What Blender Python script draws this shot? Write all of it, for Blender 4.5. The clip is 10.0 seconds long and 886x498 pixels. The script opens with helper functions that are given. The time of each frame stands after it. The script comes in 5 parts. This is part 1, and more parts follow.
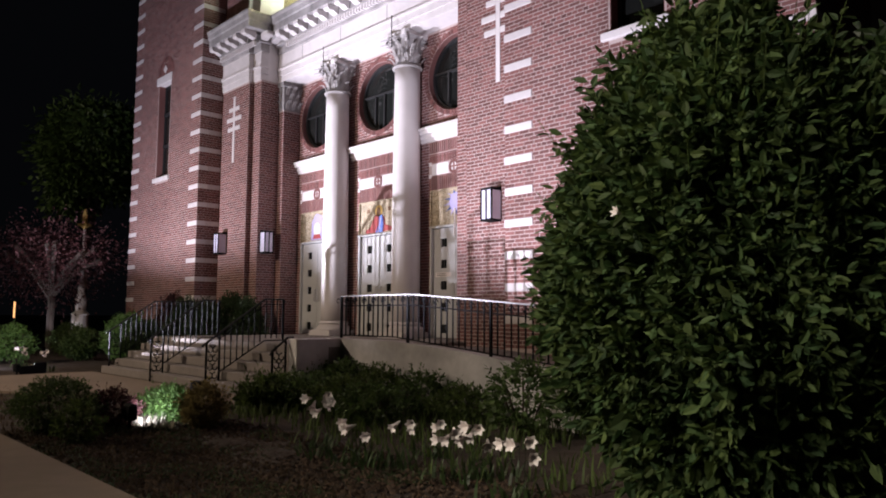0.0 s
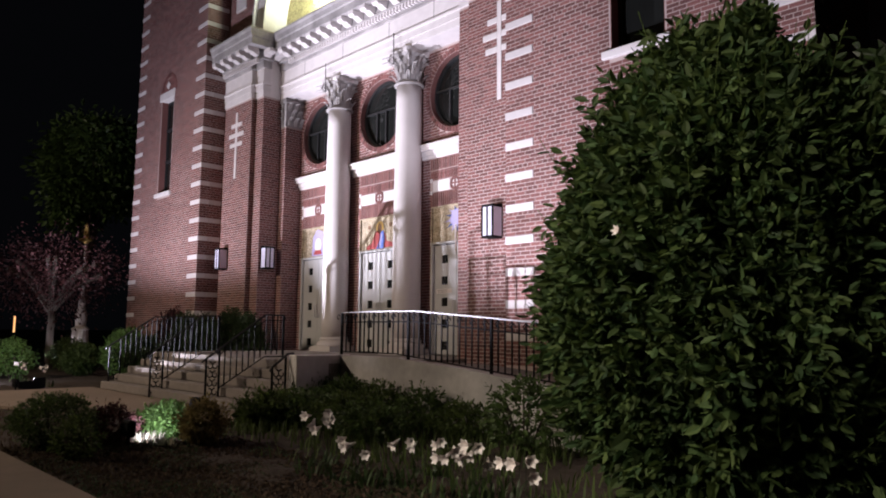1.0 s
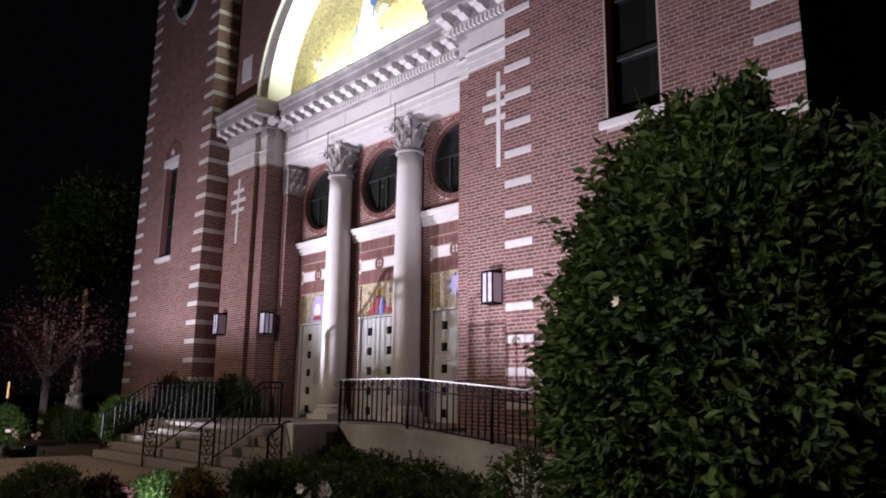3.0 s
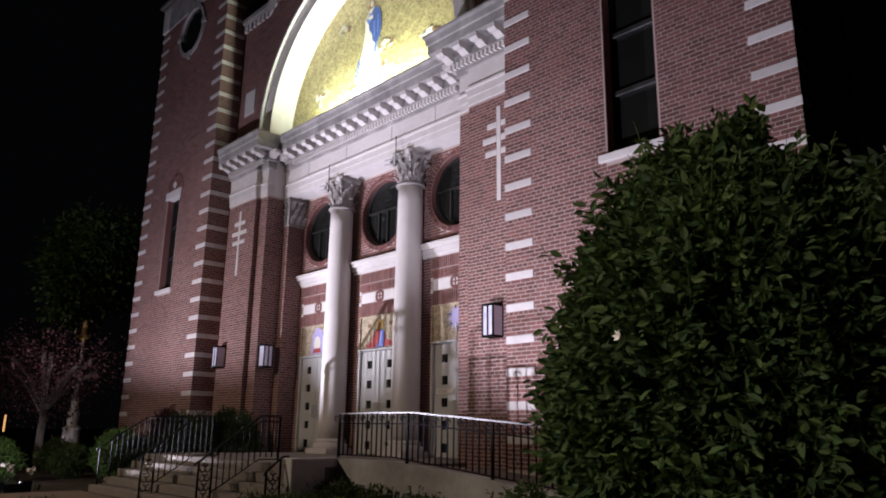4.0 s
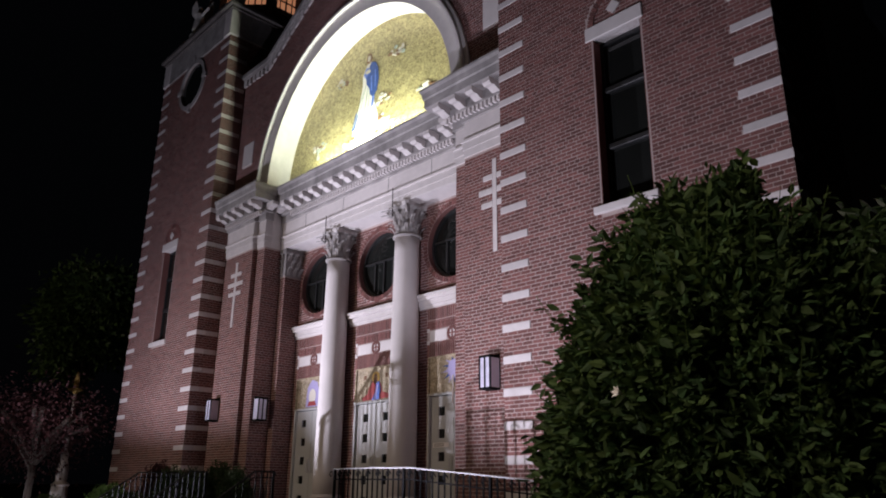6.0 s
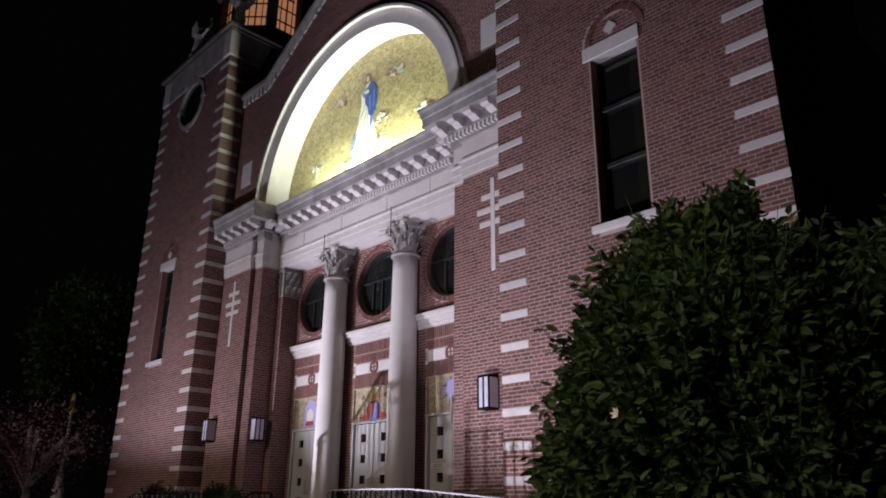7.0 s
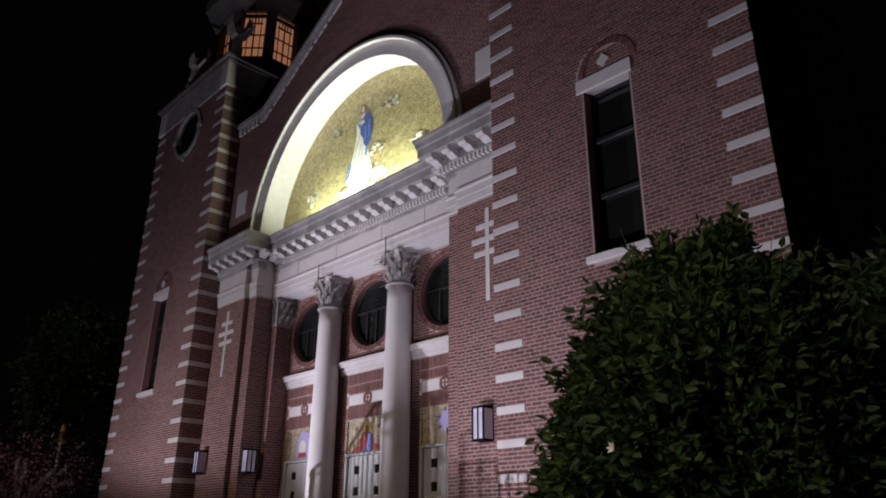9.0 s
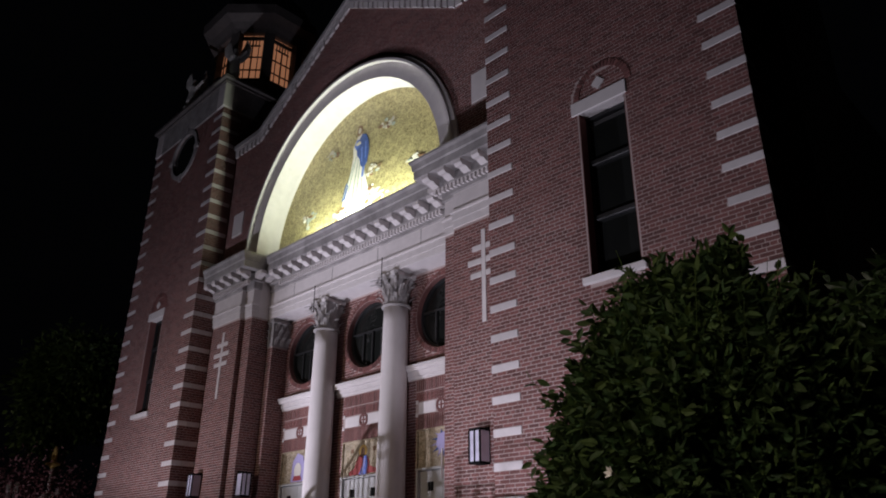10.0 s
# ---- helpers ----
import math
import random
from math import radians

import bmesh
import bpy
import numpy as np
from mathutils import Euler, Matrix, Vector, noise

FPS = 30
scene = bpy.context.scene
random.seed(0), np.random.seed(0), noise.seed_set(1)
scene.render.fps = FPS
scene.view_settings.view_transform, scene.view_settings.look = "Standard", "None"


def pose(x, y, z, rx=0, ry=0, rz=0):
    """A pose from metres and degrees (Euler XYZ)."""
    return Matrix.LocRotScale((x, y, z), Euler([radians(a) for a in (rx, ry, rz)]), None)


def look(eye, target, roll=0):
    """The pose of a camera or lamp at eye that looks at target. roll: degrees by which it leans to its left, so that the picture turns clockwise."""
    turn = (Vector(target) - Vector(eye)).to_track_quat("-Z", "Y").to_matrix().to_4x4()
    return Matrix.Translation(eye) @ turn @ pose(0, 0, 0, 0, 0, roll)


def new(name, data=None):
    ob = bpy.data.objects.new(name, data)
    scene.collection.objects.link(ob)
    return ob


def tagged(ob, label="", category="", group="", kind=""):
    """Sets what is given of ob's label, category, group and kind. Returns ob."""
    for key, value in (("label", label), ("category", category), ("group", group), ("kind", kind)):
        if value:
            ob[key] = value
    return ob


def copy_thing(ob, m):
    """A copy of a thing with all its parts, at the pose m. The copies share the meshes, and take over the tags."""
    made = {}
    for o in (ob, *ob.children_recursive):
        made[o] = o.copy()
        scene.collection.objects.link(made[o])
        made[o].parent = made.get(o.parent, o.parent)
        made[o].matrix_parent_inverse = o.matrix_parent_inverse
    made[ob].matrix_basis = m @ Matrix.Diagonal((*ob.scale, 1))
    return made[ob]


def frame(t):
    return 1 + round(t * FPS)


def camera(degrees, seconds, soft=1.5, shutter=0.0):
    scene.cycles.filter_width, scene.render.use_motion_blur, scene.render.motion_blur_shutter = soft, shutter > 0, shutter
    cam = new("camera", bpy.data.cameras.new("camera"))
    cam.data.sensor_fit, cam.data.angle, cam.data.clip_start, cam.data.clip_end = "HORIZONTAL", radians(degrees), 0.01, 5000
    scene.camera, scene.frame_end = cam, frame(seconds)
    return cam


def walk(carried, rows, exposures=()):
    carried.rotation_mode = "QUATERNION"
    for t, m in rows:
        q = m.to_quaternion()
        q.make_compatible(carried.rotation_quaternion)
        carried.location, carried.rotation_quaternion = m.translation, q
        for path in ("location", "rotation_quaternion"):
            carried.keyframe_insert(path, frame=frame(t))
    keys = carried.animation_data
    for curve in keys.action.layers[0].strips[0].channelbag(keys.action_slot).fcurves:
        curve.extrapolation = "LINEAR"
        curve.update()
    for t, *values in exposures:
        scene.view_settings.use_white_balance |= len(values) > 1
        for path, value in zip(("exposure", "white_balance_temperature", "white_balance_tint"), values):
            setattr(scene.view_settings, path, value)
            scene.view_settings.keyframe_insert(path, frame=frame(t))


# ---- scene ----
cam = camera(62.49, 10.0, soft=1.9)
# seconds, rise of the eye, yaw, pitch, roll: a standing person tilts the camera up
PATH = [
    (0.0, 0.000, 46.328, 5.227, 0.284), (0.5, 0.006, 46.403, 5.711, 0.410), (1.0, 0.011, 46.406, 6.478, 0.520),
    (1.5, 0.018, 46.449, 7.476, 0.502), (2.0, 0.025, 46.441, 8.712, 0.581), (2.5, 0.034, 46.430, 10.119, 0.606),
    (4.0, 0.046, 46.525, 14.076, 0.776), (4.5, 0.050, 46.517, 15.101, 0.673), (5.0, 0.055, 46.481, 16.099, 0.745),
    (5.5, 0.062, 46.378, 17.098, 0.680), (7.0, 0.080, 46.162, 19.460, 0.499), (7.5, 0.083, 46.086, 20.019, 0.518),
    (8.0, 0.086, 45.970, 20.529, 0.494), (8.5, 0.092, 45.863, 21.057, 0.510), (9.0, 0.096, 45.726, 21.744, 0.469),
    (9.5, 0.101, 45.573, 22.515, 0.514), (10.0, 0.107, 45.424, 23.364, 0.340),
]


def view(rise, yaw, pitch, roll):
    turn = pose(0, 0, 0, 90 + pitch, 0, yaw)
    return Matrix.Translation((0, 0, rise)) @ turn @ pose(0, 0, 0, 0, 0, roll)


EXPOSURES = [(0.0, 0.38), (1.0, 0.32), (2.5, 0.04), (4.0, -0.30), (5.5, -0.60), (7.0, -0.75), (8.5, -0.95), (10.0, -1.18)]
walk(cam, [(t, view(*row)) for t, *row in PATH], EXPOSURES)

# ---- light ----
world = bpy.data.worlds.new("night_sky")
scene.world = world
world.use_nodes = True
world.node_tree.nodes["Background"].inputs[0].default_value = (0.55, 0.6, 0.8, 1)
world.node_tree.nodes["Background"].inputs[1].default_value = 0.002


def spot(name, at, to, watts, colour, degrees, size=0.12, blend=0.6):
    data = bpy.data.lights.new(name, "SPOT")
    data.energy, data.color, data.spot_size, data.spot_blend, data.shadow_soft_size = watts, colour, radians(degrees), blend, size
    ob = new(name, data)
    ob.matrix_world = look(at, to)
    return ob


def area(name, at, to, watts, colour, sx, sy):
    data = bpy.data.lights.new(name, "AREA")
    data.energy, data.color, data.shape, data.size, data.size_y = watts, colour, "RECTANGLE", sx, sy
    ob = new(name, data)
    ob.matrix_world = look(at, to)
    return ob


GROUND = -1.30
# ground floodlights: at, to, watts, cone, and the added plate (how steeply its two halves cut the beam off)
FLOODS = [
    ((-18.5, 4.6, -1.2), (-11.0, 10.2, 5.4), 6200, 84, (0.33, 0.17)),
    ((-20.6, 2.9, -1.05), (-21.6, 9.6, 7.9), 3200, 104, (0.40, 0.40)),
    ((-8.7, 4.22, -0.90), (-6.9, 9.4, 7.3), 2150, 96, None),
    # added lamp that lights the hedge in place of the tower floodlight's spill
    ((-8.75, 3.42, -1.12), (-9.25, 4.0, -1.15), 30, 100, None),
    ((-20.1, 4.0, -1.15), (-21.4, 5.2, -0.85), 90, 110, None),
    ((-26.2, 7.2, -1.15), (-26.9, 8.3, 0.6), 60, 80, None),
    ((-28.0, 6.4, -1.15), (-28.2, 7.3, 1.5), 70, 110, None),
]
for at, to, watts, cone, cutoff in FLOODS:
    spot("flood_light", at, to, watts, (0.95, 0.92, 1.12), cone, 0.03, 0.6 if cutoff else 0.35)
# unseen lamps standing in for street light behind the viewer; third added for the tree
spot("street_light", (-5.6, -6.2, 6.2), (-2.3, 3.9, 0.7), 5200, (1.0, 0.88, 0.74), 46, 2.0, 1.0)
spot("street_light", (-19.0, -7.0, 7.5), (-16.0, 4.2, -1.0), 4100, (1.0, 0.80, 0.62), 100, 0.4, 1.0)
spot("street_light", (-35.0, -6.5, 7.5), (-38.0, 12.0, 7.0), 2200, (1.0, 0.86, 0.68), 60, 0.4, 1.0)
# strip of lamps hidden behind the cornice under the mosaic
area("mosaic_light", (-14.28, 10.42, 8.46), (-14.28, 10.86, 9.9), 640, (0.90, 1.0, 0.80), 4.6, 0.14)
spot("lantern_light", (-22.83, 11.97, 17.3), (-22.83, 11.97, 21.0), 40, (1.0, 0.45, 0.16), 179, 0.2)


# ---- materials ----
def material(name, base, rough=0.8, metal=0.0, grain=12.0, vary=0.25, bump=0.15, island=0.0, stain=0.0, stain_scale=0.8, fine=90.0, per_object=0.0):
    m = bpy.data.materials.new(name)
    m.use_nodes = True
    n, l = m.node_tree.nodes, m.node_tree.links
    b = n["Principled BSDF"]
    b.inputs["Roughness"].default_value, b.inputs["Metallic"].default_value = rough, metal
    co = n.new("ShaderNodeTexCoord")
    mp = n.new("ShaderNodeMapping")
    l.new(co.outputs["Object"], mp.inputs[0])

    def noise_of(scale, detail=4):
        t = n.new("ShaderNodeTexNoise")
        t.inputs["Scale"].default_value, t.inputs["Detail"].default_value = scale, detail
        l.new(mp.outputs[0], t.inputs["Vector"])
        return t.outputs["Fac"]

    def mixed(a, fac, amount, dark):
        mul = n.new("ShaderNodeMath")
        mul.operation = "MULTIPLY_ADD"
        l.new(fac, mul.inputs[0])
        mul.inputs[1].default_value, mul.inputs[2].default_value = amount * 2, 1 - amount - dark
        mx = n.new("ShaderNodeMix")
        mx.data_type, mx.blend_type = "RGBA", "MULTIPLY"
        mx.inputs["Factor"].default_value = 1
        if isinstance(a, tuple):
            mx.inputs["A"].default_value = (*a, 1)
        else:
            l.new(a, mx.inputs["A"])
        l.new(mul.outputs[0], mx.inputs["B"])
        return mx.outputs["Result"]

    col = mixed(base, noise_of(grain), vary, 0)
    if island:
        g = n.new("ShaderNodeNewGeometry")
        col = mixed(col, g.outputs["Random Per Island"], island, 0)
    if per_object:
        g = n.new("ShaderNodeObjectInfo")
        col = mixed(col, g.outputs["Random"], per_object, 0)
    if stain:
        col = mixed(col, noise_of(stain_scale, 6), stain, 0)
    l.new(col, b.inputs["Base Color"])
    if bump:
        bp = n.new("ShaderNodeBump")
        bp.inputs["Strength"].default_value, bp.inputs["Distance"].default_value = bump, 0.01
        l.new(noise_of(fine, 3), bp.inputs["Height"])
        l.new(bp.outputs[0], b.inputs["Normal"])
    return m


def leaf_material(name, base, rough=0.45, vary=0.45, second=None):
    m = material(name, base, rough, 0, 3.0, 0.3, 0, vary)
    if second:
        first = [k for k in m.node_tree.nodes if k.bl_idname == "ShaderNodeMix" and not k.inputs["A"].is_linked and k.data_type == "RGBA"][0]
        tint = m.node_tree.nodes.new("ShaderNodeMix")
        tint.data_type = "RGBA"
        tint.inputs["A"].default_value, tint.inputs["B"].default_value = (*base, 1), (*second, 1)
        shuffle = m.node_tree.nodes.new("ShaderNodeTexWhiteNoise")
        shuffle.noise_dimensions = "1D"
        own = m.node_tree.nodes.new("ShaderNodeNewGeometry")
        m.node_tree.links.new(own.outputs["Random Per Island"], shuffle.inputs["W"])
        m.node_tree.links.new(shuffle.outputs["Value"], tint.inputs["Factor"])
        m.node_tree.links.new(tint.outputs["Result"], first.inputs["A"])
    b = m.node_tree.nodes["Principled BSDF"]
    b.inputs["Specular IOR Level"].default_value = 0.3
    n, l = m.node_tree.nodes, m.node_tree.links
    through_light = n.new("ShaderNodeBsdfTranslucent")
    l.new(b.inputs["Base Color"].links[0].from_socket, through_light.inputs["Color"])
    mx = n.new("ShaderNodeMixShader")
    mx.inputs[0].default_value = 0.35
    l.new(b.outputs[0], mx.inputs[1])
    l.new(through_light.outputs[0], mx.inputs[2])
    l.new(mx.outputs[0], n["Material Output"].inputs[0])
    return m


def glow(name, colour, strength):
    m = bpy.data.materials.new(name)
    m.use_nodes = True
    b = m.node_tree.nodes["Principled BSDF"]
    b.inputs["Base Color"].default_value = (*colour, 1)
    b.inputs["Emission Color"].default_value = (*colour, 1)
    b.inputs["Emission Strength"].default_value = strength
    return m


BRICK = material("brick", (0.165, 0.068, 0.060), 0.85, 0, 14, 0.2, 0.3, 0.34, 0.25, 0.35)
BRICK_PIECE = material("brick_piece", (0.165, 0.068, 0.060), 0.85, 0, 14, 0.2, 0.3, 0, 0.25, 0.35, per_object=0.34)
MORTAR = material("mortar", (0.45, 0.36, 0.335), 0.95, 0, 30, 0.2, 0.3, 0, 0.2, 0.5)
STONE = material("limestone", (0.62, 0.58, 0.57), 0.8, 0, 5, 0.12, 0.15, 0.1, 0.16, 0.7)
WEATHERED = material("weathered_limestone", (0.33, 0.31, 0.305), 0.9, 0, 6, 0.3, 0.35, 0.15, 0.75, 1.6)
COLUMN = material("column_stone", (0.60, 0.56, 0.55), 0.7, 0, 3, 0.08, 0.1, 0, 0.12, 0.6)
CONCRETE = material("concrete", (0.42, 0.40, 0.39), 0.92, 0, 8, 0.25, 0.35, 0, 0.6, 1.6)
# base darkened to stand in for the weak light on the steps
STEP = material("step_concrete", (0.19, 0.165, 0.15), 0.92, 0, 10, 0.2, 0.3, 0.12, 0.35, 1.0)
PAVING = material("paving", (0.19, 0.145, 0.108), 0.95, 0, 6, 0.15, 0.3, 0, 0.25, 0.5)
IRON = material("black_iron", (0.006, 0.006, 0.007), 0.8, 0.0, 20, 0.2, 0.1)
RAIL = material("worn_handrail", (0.55, 0.54, 0.57), 0.45, 0.3, 20, 0.2, 0.1)
RAIL_DARK = material("dark_handrail", (0.03, 0.03, 0.032), 0.6, 0.2, 20, 0.2, 0.1)
# concrete with a lighter base, in place of floodlight on the cheek wall
PIER = material("floodlit_concrete", (0.58, 0.56, 0.55), 0.85, 0, 8, 0.15, 0.2, 0, 0.35, 2.5)
DOOR = material("painted_door", (0.50, 0.50, 0.495), 0.5, 0, 3, 0.08, 0.05, 0, 0.1, 1.0)
DARK_GLASS = material("dark_glass", (0.012, 0.013, 0.012), 0.05, 0, 3, 0.2, 0)
FRAME = material("dark_window_frame", (0.013, 0.013, 0.014), 0.6, 0, 8, 0.2, 0.1)
LANTERN_METAL = material("dark_copper", (0.15, 0.135, 0.13), 0.7, 0.2, 6, 0.3, 0.2, 0, 0.3, 1)
SOIL = material("mulch_soil", (0.028, 0.017, 0.010), 1.0, 0, 9, 0.5, 0.9, 0, 0.45, 1.1, 40)
BARK = material("bark", (0.06, 0.045, 0.035), 0.95, 0, 20, 0.4, 0.7)
LEAF = leaf_material("broad_leaf", (0.062, 0.10, 0.028))
LEAF_SHRUB = leaf_material("shrub_leaf", (0.034, 0.068, 0.025), 0.7, 0.42, (0.070, 0.102, 0.028))
# hedge leaf with its base brightened to stand in for floodlight on it
LEAF_HEDGE_LIT = leaf_material("lit_hedge_leaf", (0.12, 0.22, 0.06), 0.5)
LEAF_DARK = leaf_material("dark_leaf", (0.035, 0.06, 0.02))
LEAF_GRASS = leaf_material("grass_leaf", (0.075, 0.11, 0.03), 0.6)
for m in (IRON, RAIL_DARK):
    m.node_tree.nodes["Principled BSDF"].inputs["Specular IOR Level"].default_value = 0.08
LEAF_TAWNY = leaf_material("tawny_leaf", (0.22, 0.18, 0.075), 0.8)
LEAF_DRY = leaf_material("dry_leaf", (0.065, 0.045, 0.022), 0.8)
LEAF_RED = leaf_material("red_leaf", (0.06, 0.022, 0.022), 0.6)
CHIP = material("mulch_chip", (0.044, 0.026, 0.015), 1.0, 0, 12, 0.3, 0, 0.5)
# grass coloured almost white to stand in for the floodlight's spill
LEAF_SPILL = leaf_material("pale_grass", (0.45, 0.42, 0.33), 0.8)
PETAL = material("white_petal", (0.82, 0.76, 0.74), 0.6, 0, 20, 0.08, 0)
GILT = material("gilt", (0.75, 0.5, 0.16), 0.35, 0.8, 9, 0.2, 0.1)
STATUE = material("pale_statue", (0.6, 0.56, 0.52), 0.7, 0, 8, 0.15, 0.1)
BLUE = material("blue_tesserae", (0.045, 0.085, 0.26), 0.5, 0, 60, 0.35, 0.1)
RED = material("red_tesserae", (0.34, 0.06, 0.06), 0.5, 0, 60, 0.35, 0.1)
CREAM = material("cream_tesserae", (0.70, 0.66, 0.58), 0.5, 0, 60, 0.2, 0.1)
LILAC = material("lilac_tesserae", (0.40, 0.36, 0.60), 0.5, 0, 60, 0.25, 0.1)
PALE = material("pale_tesserae", (0.50, 0.45, 0.37), 0.5, 0, 60, 0.35, 0.1)
BROWN = material("brown_tesserae", (0.20, 0.11, 0.06), 0.5, 0, 60, 0.25, 0.1)
LAMP_GLASS = material("frosted_glass", (0.66, 0.64, 0.78), 0.35, 0, 6, 0.08, 0)


def mosaic_material(name, base, dark, scale):
    m = material(name, base, 0.42, 0.25, 2.0, 0.12, 0)
    n, l = m.node_tree.nodes, m.node_tree.links
    b = n["Principled BSDF"]
    v = n.new("ShaderNodeTexVoronoi")
    v.inputs["Scale"].default_value = scale
    co = n.new("ShaderNodeTexCoord")
    l.new(co.outputs["Object"], v.inputs["Vector"])
    ramp = n.new("ShaderNodeValToRGB")
    ramp.color_ramp.elements[0].color, ramp.color_ramp.elements[1].color = (*dark, 1), (*base, 1)
    ramp.color_ramp.elements[0].position, ramp.color_ramp.elements[1].position = 0.12, 0.5
    sep = n.new("ShaderNodeSeparateColor")
    l.new(v.outputs["Color"], sep.inputs[0])
    l.new(sep.outputs[0], ramp.inputs[0])
    broad = n.new("ShaderNodeTexNoise")
    broad.inputs["Scale"].default_value, broad.inputs["Detail"].default_value = scale * 0.22, 5
    l.new(co.outputs["Object"], broad.inputs["Vector"])
    span = n.new("ShaderNodeMapRange")
    span.inputs["From Min"].default_value, span.inputs["From Max"].default_value = 0.35, 0.65
    span.inputs["To Min"].default_value, span.inputs["To Max"].default_value = 0.78, 1.17
    l.new(broad.outputs["Fac"], span.inputs["Value"])
    mx = n.new("ShaderNodeMix")
    mx.data_type, mx.blend_type = "RGBA", "MULTIPLY"
    mx.inputs["Factor"].default_value = 1
    l.new(ramp.outputs[0], mx.inputs["A"])
    l.new(span.outputs["Result"], mx.inputs["B"])
    l.new(mx.outputs["Result"], b.inputs["Base Color"])
    bp = n.new("ShaderNodeBump")
    bp.inputs["Strength"].default_value, bp.inputs["Distance"].default_value = 0.5, 0.01
    l.new(sep.outputs[1], bp.inputs["Height"])
    l.new(bp.outputs[0], b.inputs["Normal"])
    return m


GOLD_MOSAIC = mosaic_material("gold_mosaic", (0.47, 0.40, 0.20), (0.22, 0.175, 0.08), 34)
DOOR_MOSAIC = mosaic_material("door_mosaic", (0.52, 0.44, 0.32), (0.30, 0.24, 0.15), 34)


# ---- mesh helpers ----
def box(bm, x0, x1, y0, y1, z0, z1, bevel=0.0):
    made = bmesh.ops.create_cube(bm, size=1)["verts"]
    bmesh.ops.transform(bm, verts=made, matrix=Matrix.Translation(((x0 + x1) / 2, (y0 + y1) / 2, (z0 + z1) / 2)) @ Matrix.Diagonal((x1 - x0, y1 - y0, z1 - z0, 1)))
    if bevel:
        edges = list({e for v in made for e in v.link_edges})
        bmesh.ops.bevel(bm, geom=edges, offset=bevel, segments=1, affect="EDGES")


def solid(boxes, bevel=0.0):
    bm = bmesh.new()
    for b in boxes:
        box(bm, *b, bevel)
    return bm


def prism(bm, outline, y0, y1):
    """A closed outline of (x, z), pushed from y0 to y1."""
    a = [bm.verts.new((x, y0, z)) for x, z in outline]
    b = [bm.verts.new((x, y1, z)) for x, z in outline]
    bm.faces.new(a)
    bm.faces.new(b[::-1])
    for i in range(len(a)):
        j = (i + 1) % len(a)
        bm.faces.new((a[j], a[i], b[i], b[j]))
    bmesh.ops.recalc_face_normals(bm, faces=bm.faces[:])


def ring(bm, cx, cz, r0, r1, y0, y1, a0=0.0, a1=360.0, steps=64, r0b=None, r1b=None):
    """A band round (cx, cz) between two radii; at y1 the radii may differ."""
    r0b, r1b = r0b or r0, r1b or r1
    full = abs(a1 - a0) >= 359.9
    rows = []
    for i in range(steps + (0 if full else 1)):
        a = radians(a0 + (a1 - a0) * i / steps)
        c, s = math.cos(a), math.sin(a)
        rows.append([bm.verts.new((cx + r * c, y, cz + r * s)) for r, y in ((r0, y0), (r1, y0), (r1b, y1), (r0b, y1))])
    pairs = list(zip(rows, rows[1:])) + ([(rows[-1], rows[0])] if full else [])
    for p, q in pairs:
        for k in range(4):
            bm.faces.new((p[k], p[(k + 1) % 4], q[(k + 1) % 4], q[k]))
    if not full:
        bm.faces.new(rows[0])
        bm.faces.new(rows[-1][::-1])
    bmesh.ops.recalc_face_normals(bm, faces=bm.faces[:])


def lathe(bm, profile, cx=0.0, cy=0.0, steps=32, turn=0.0):
    """Turned shape from (radius, z) rows."""
    rows = []
    for r, z in profile:
        rows.append([bm.verts.new((cx + r * math.cos(turn + 2 * math.pi * i / steps), cy + r * math.sin(turn + 2 * math.pi * i / steps), z)) for i in range(steps)])
    for p, q in zip(rows, rows[1:]):
        for i in range(steps):
            j = (i + 1) % steps
            bm.faces.new((p[i], p[j], q[j], q[i]))
    bm.faces.new(rows[0][::-1])
    bm.faces.new(rows[-1])


def tube(bm, points, r, steps=6, flat=1.0):
    """A bar along points."""
    rows = []
    pts = [Vector(p) for p in points]
    for i, p in enumerate(pts):
        d = (pts[min(i + 1, len(pts) - 1)] - pts[max(i - 1, 0)]).normalized()
        side = d.cross(Vector((0, 0, 1)) if abs(d.z) < 0.95 else Vector((0, 1, 0))).normalized()
        up = side.cross(d)
        rows.append([bm.verts.new(p + r * (math.cos(2 * math.pi * k / steps) * side + flat * math.sin(2 * math.pi * k / steps) * up)) for k in range(steps)])
    for p, q in zip(rows, rows[1:]):
        for i in range(steps):
            j = (i + 1) % steps
            bm.faces.new((p[i], p[j], q[j], q[i]))
    bm.faces.new(rows[0][::-1])
    bm.faces.new(rows[-1])


def part(name, bm, mat, parent=None, label="", smooth=False):
    me = bpy.data.meshes.new(name)
    bm.to_mesh(me)
    bm.free()
    me.materials.append(mat)
    if smooth:
        me.shade_smooth()
    ob = new(name, me)
    ob.parent = parent
    if label:
        ob["label"] = label
    return ob


def mesh_part(name, verts, faces, mat, parent=None, label=""):
    me = bpy.data.meshes.new(name)
    me.from_pydata(verts, [], faces)
    me.materials.append(mat)
    ob = new(name, me)
    ob.parent = parent
    if label:
        ob["label"] = label
    return ob


def thing(name, label, category, group="", kind=""):
    return tagged(new(name), label, category, group, kind)


# ---- brickwork ----
COURSE, BRICK_LONG, JOINT, PROUD = 0.0684, 0.215, 0.015, 0.004


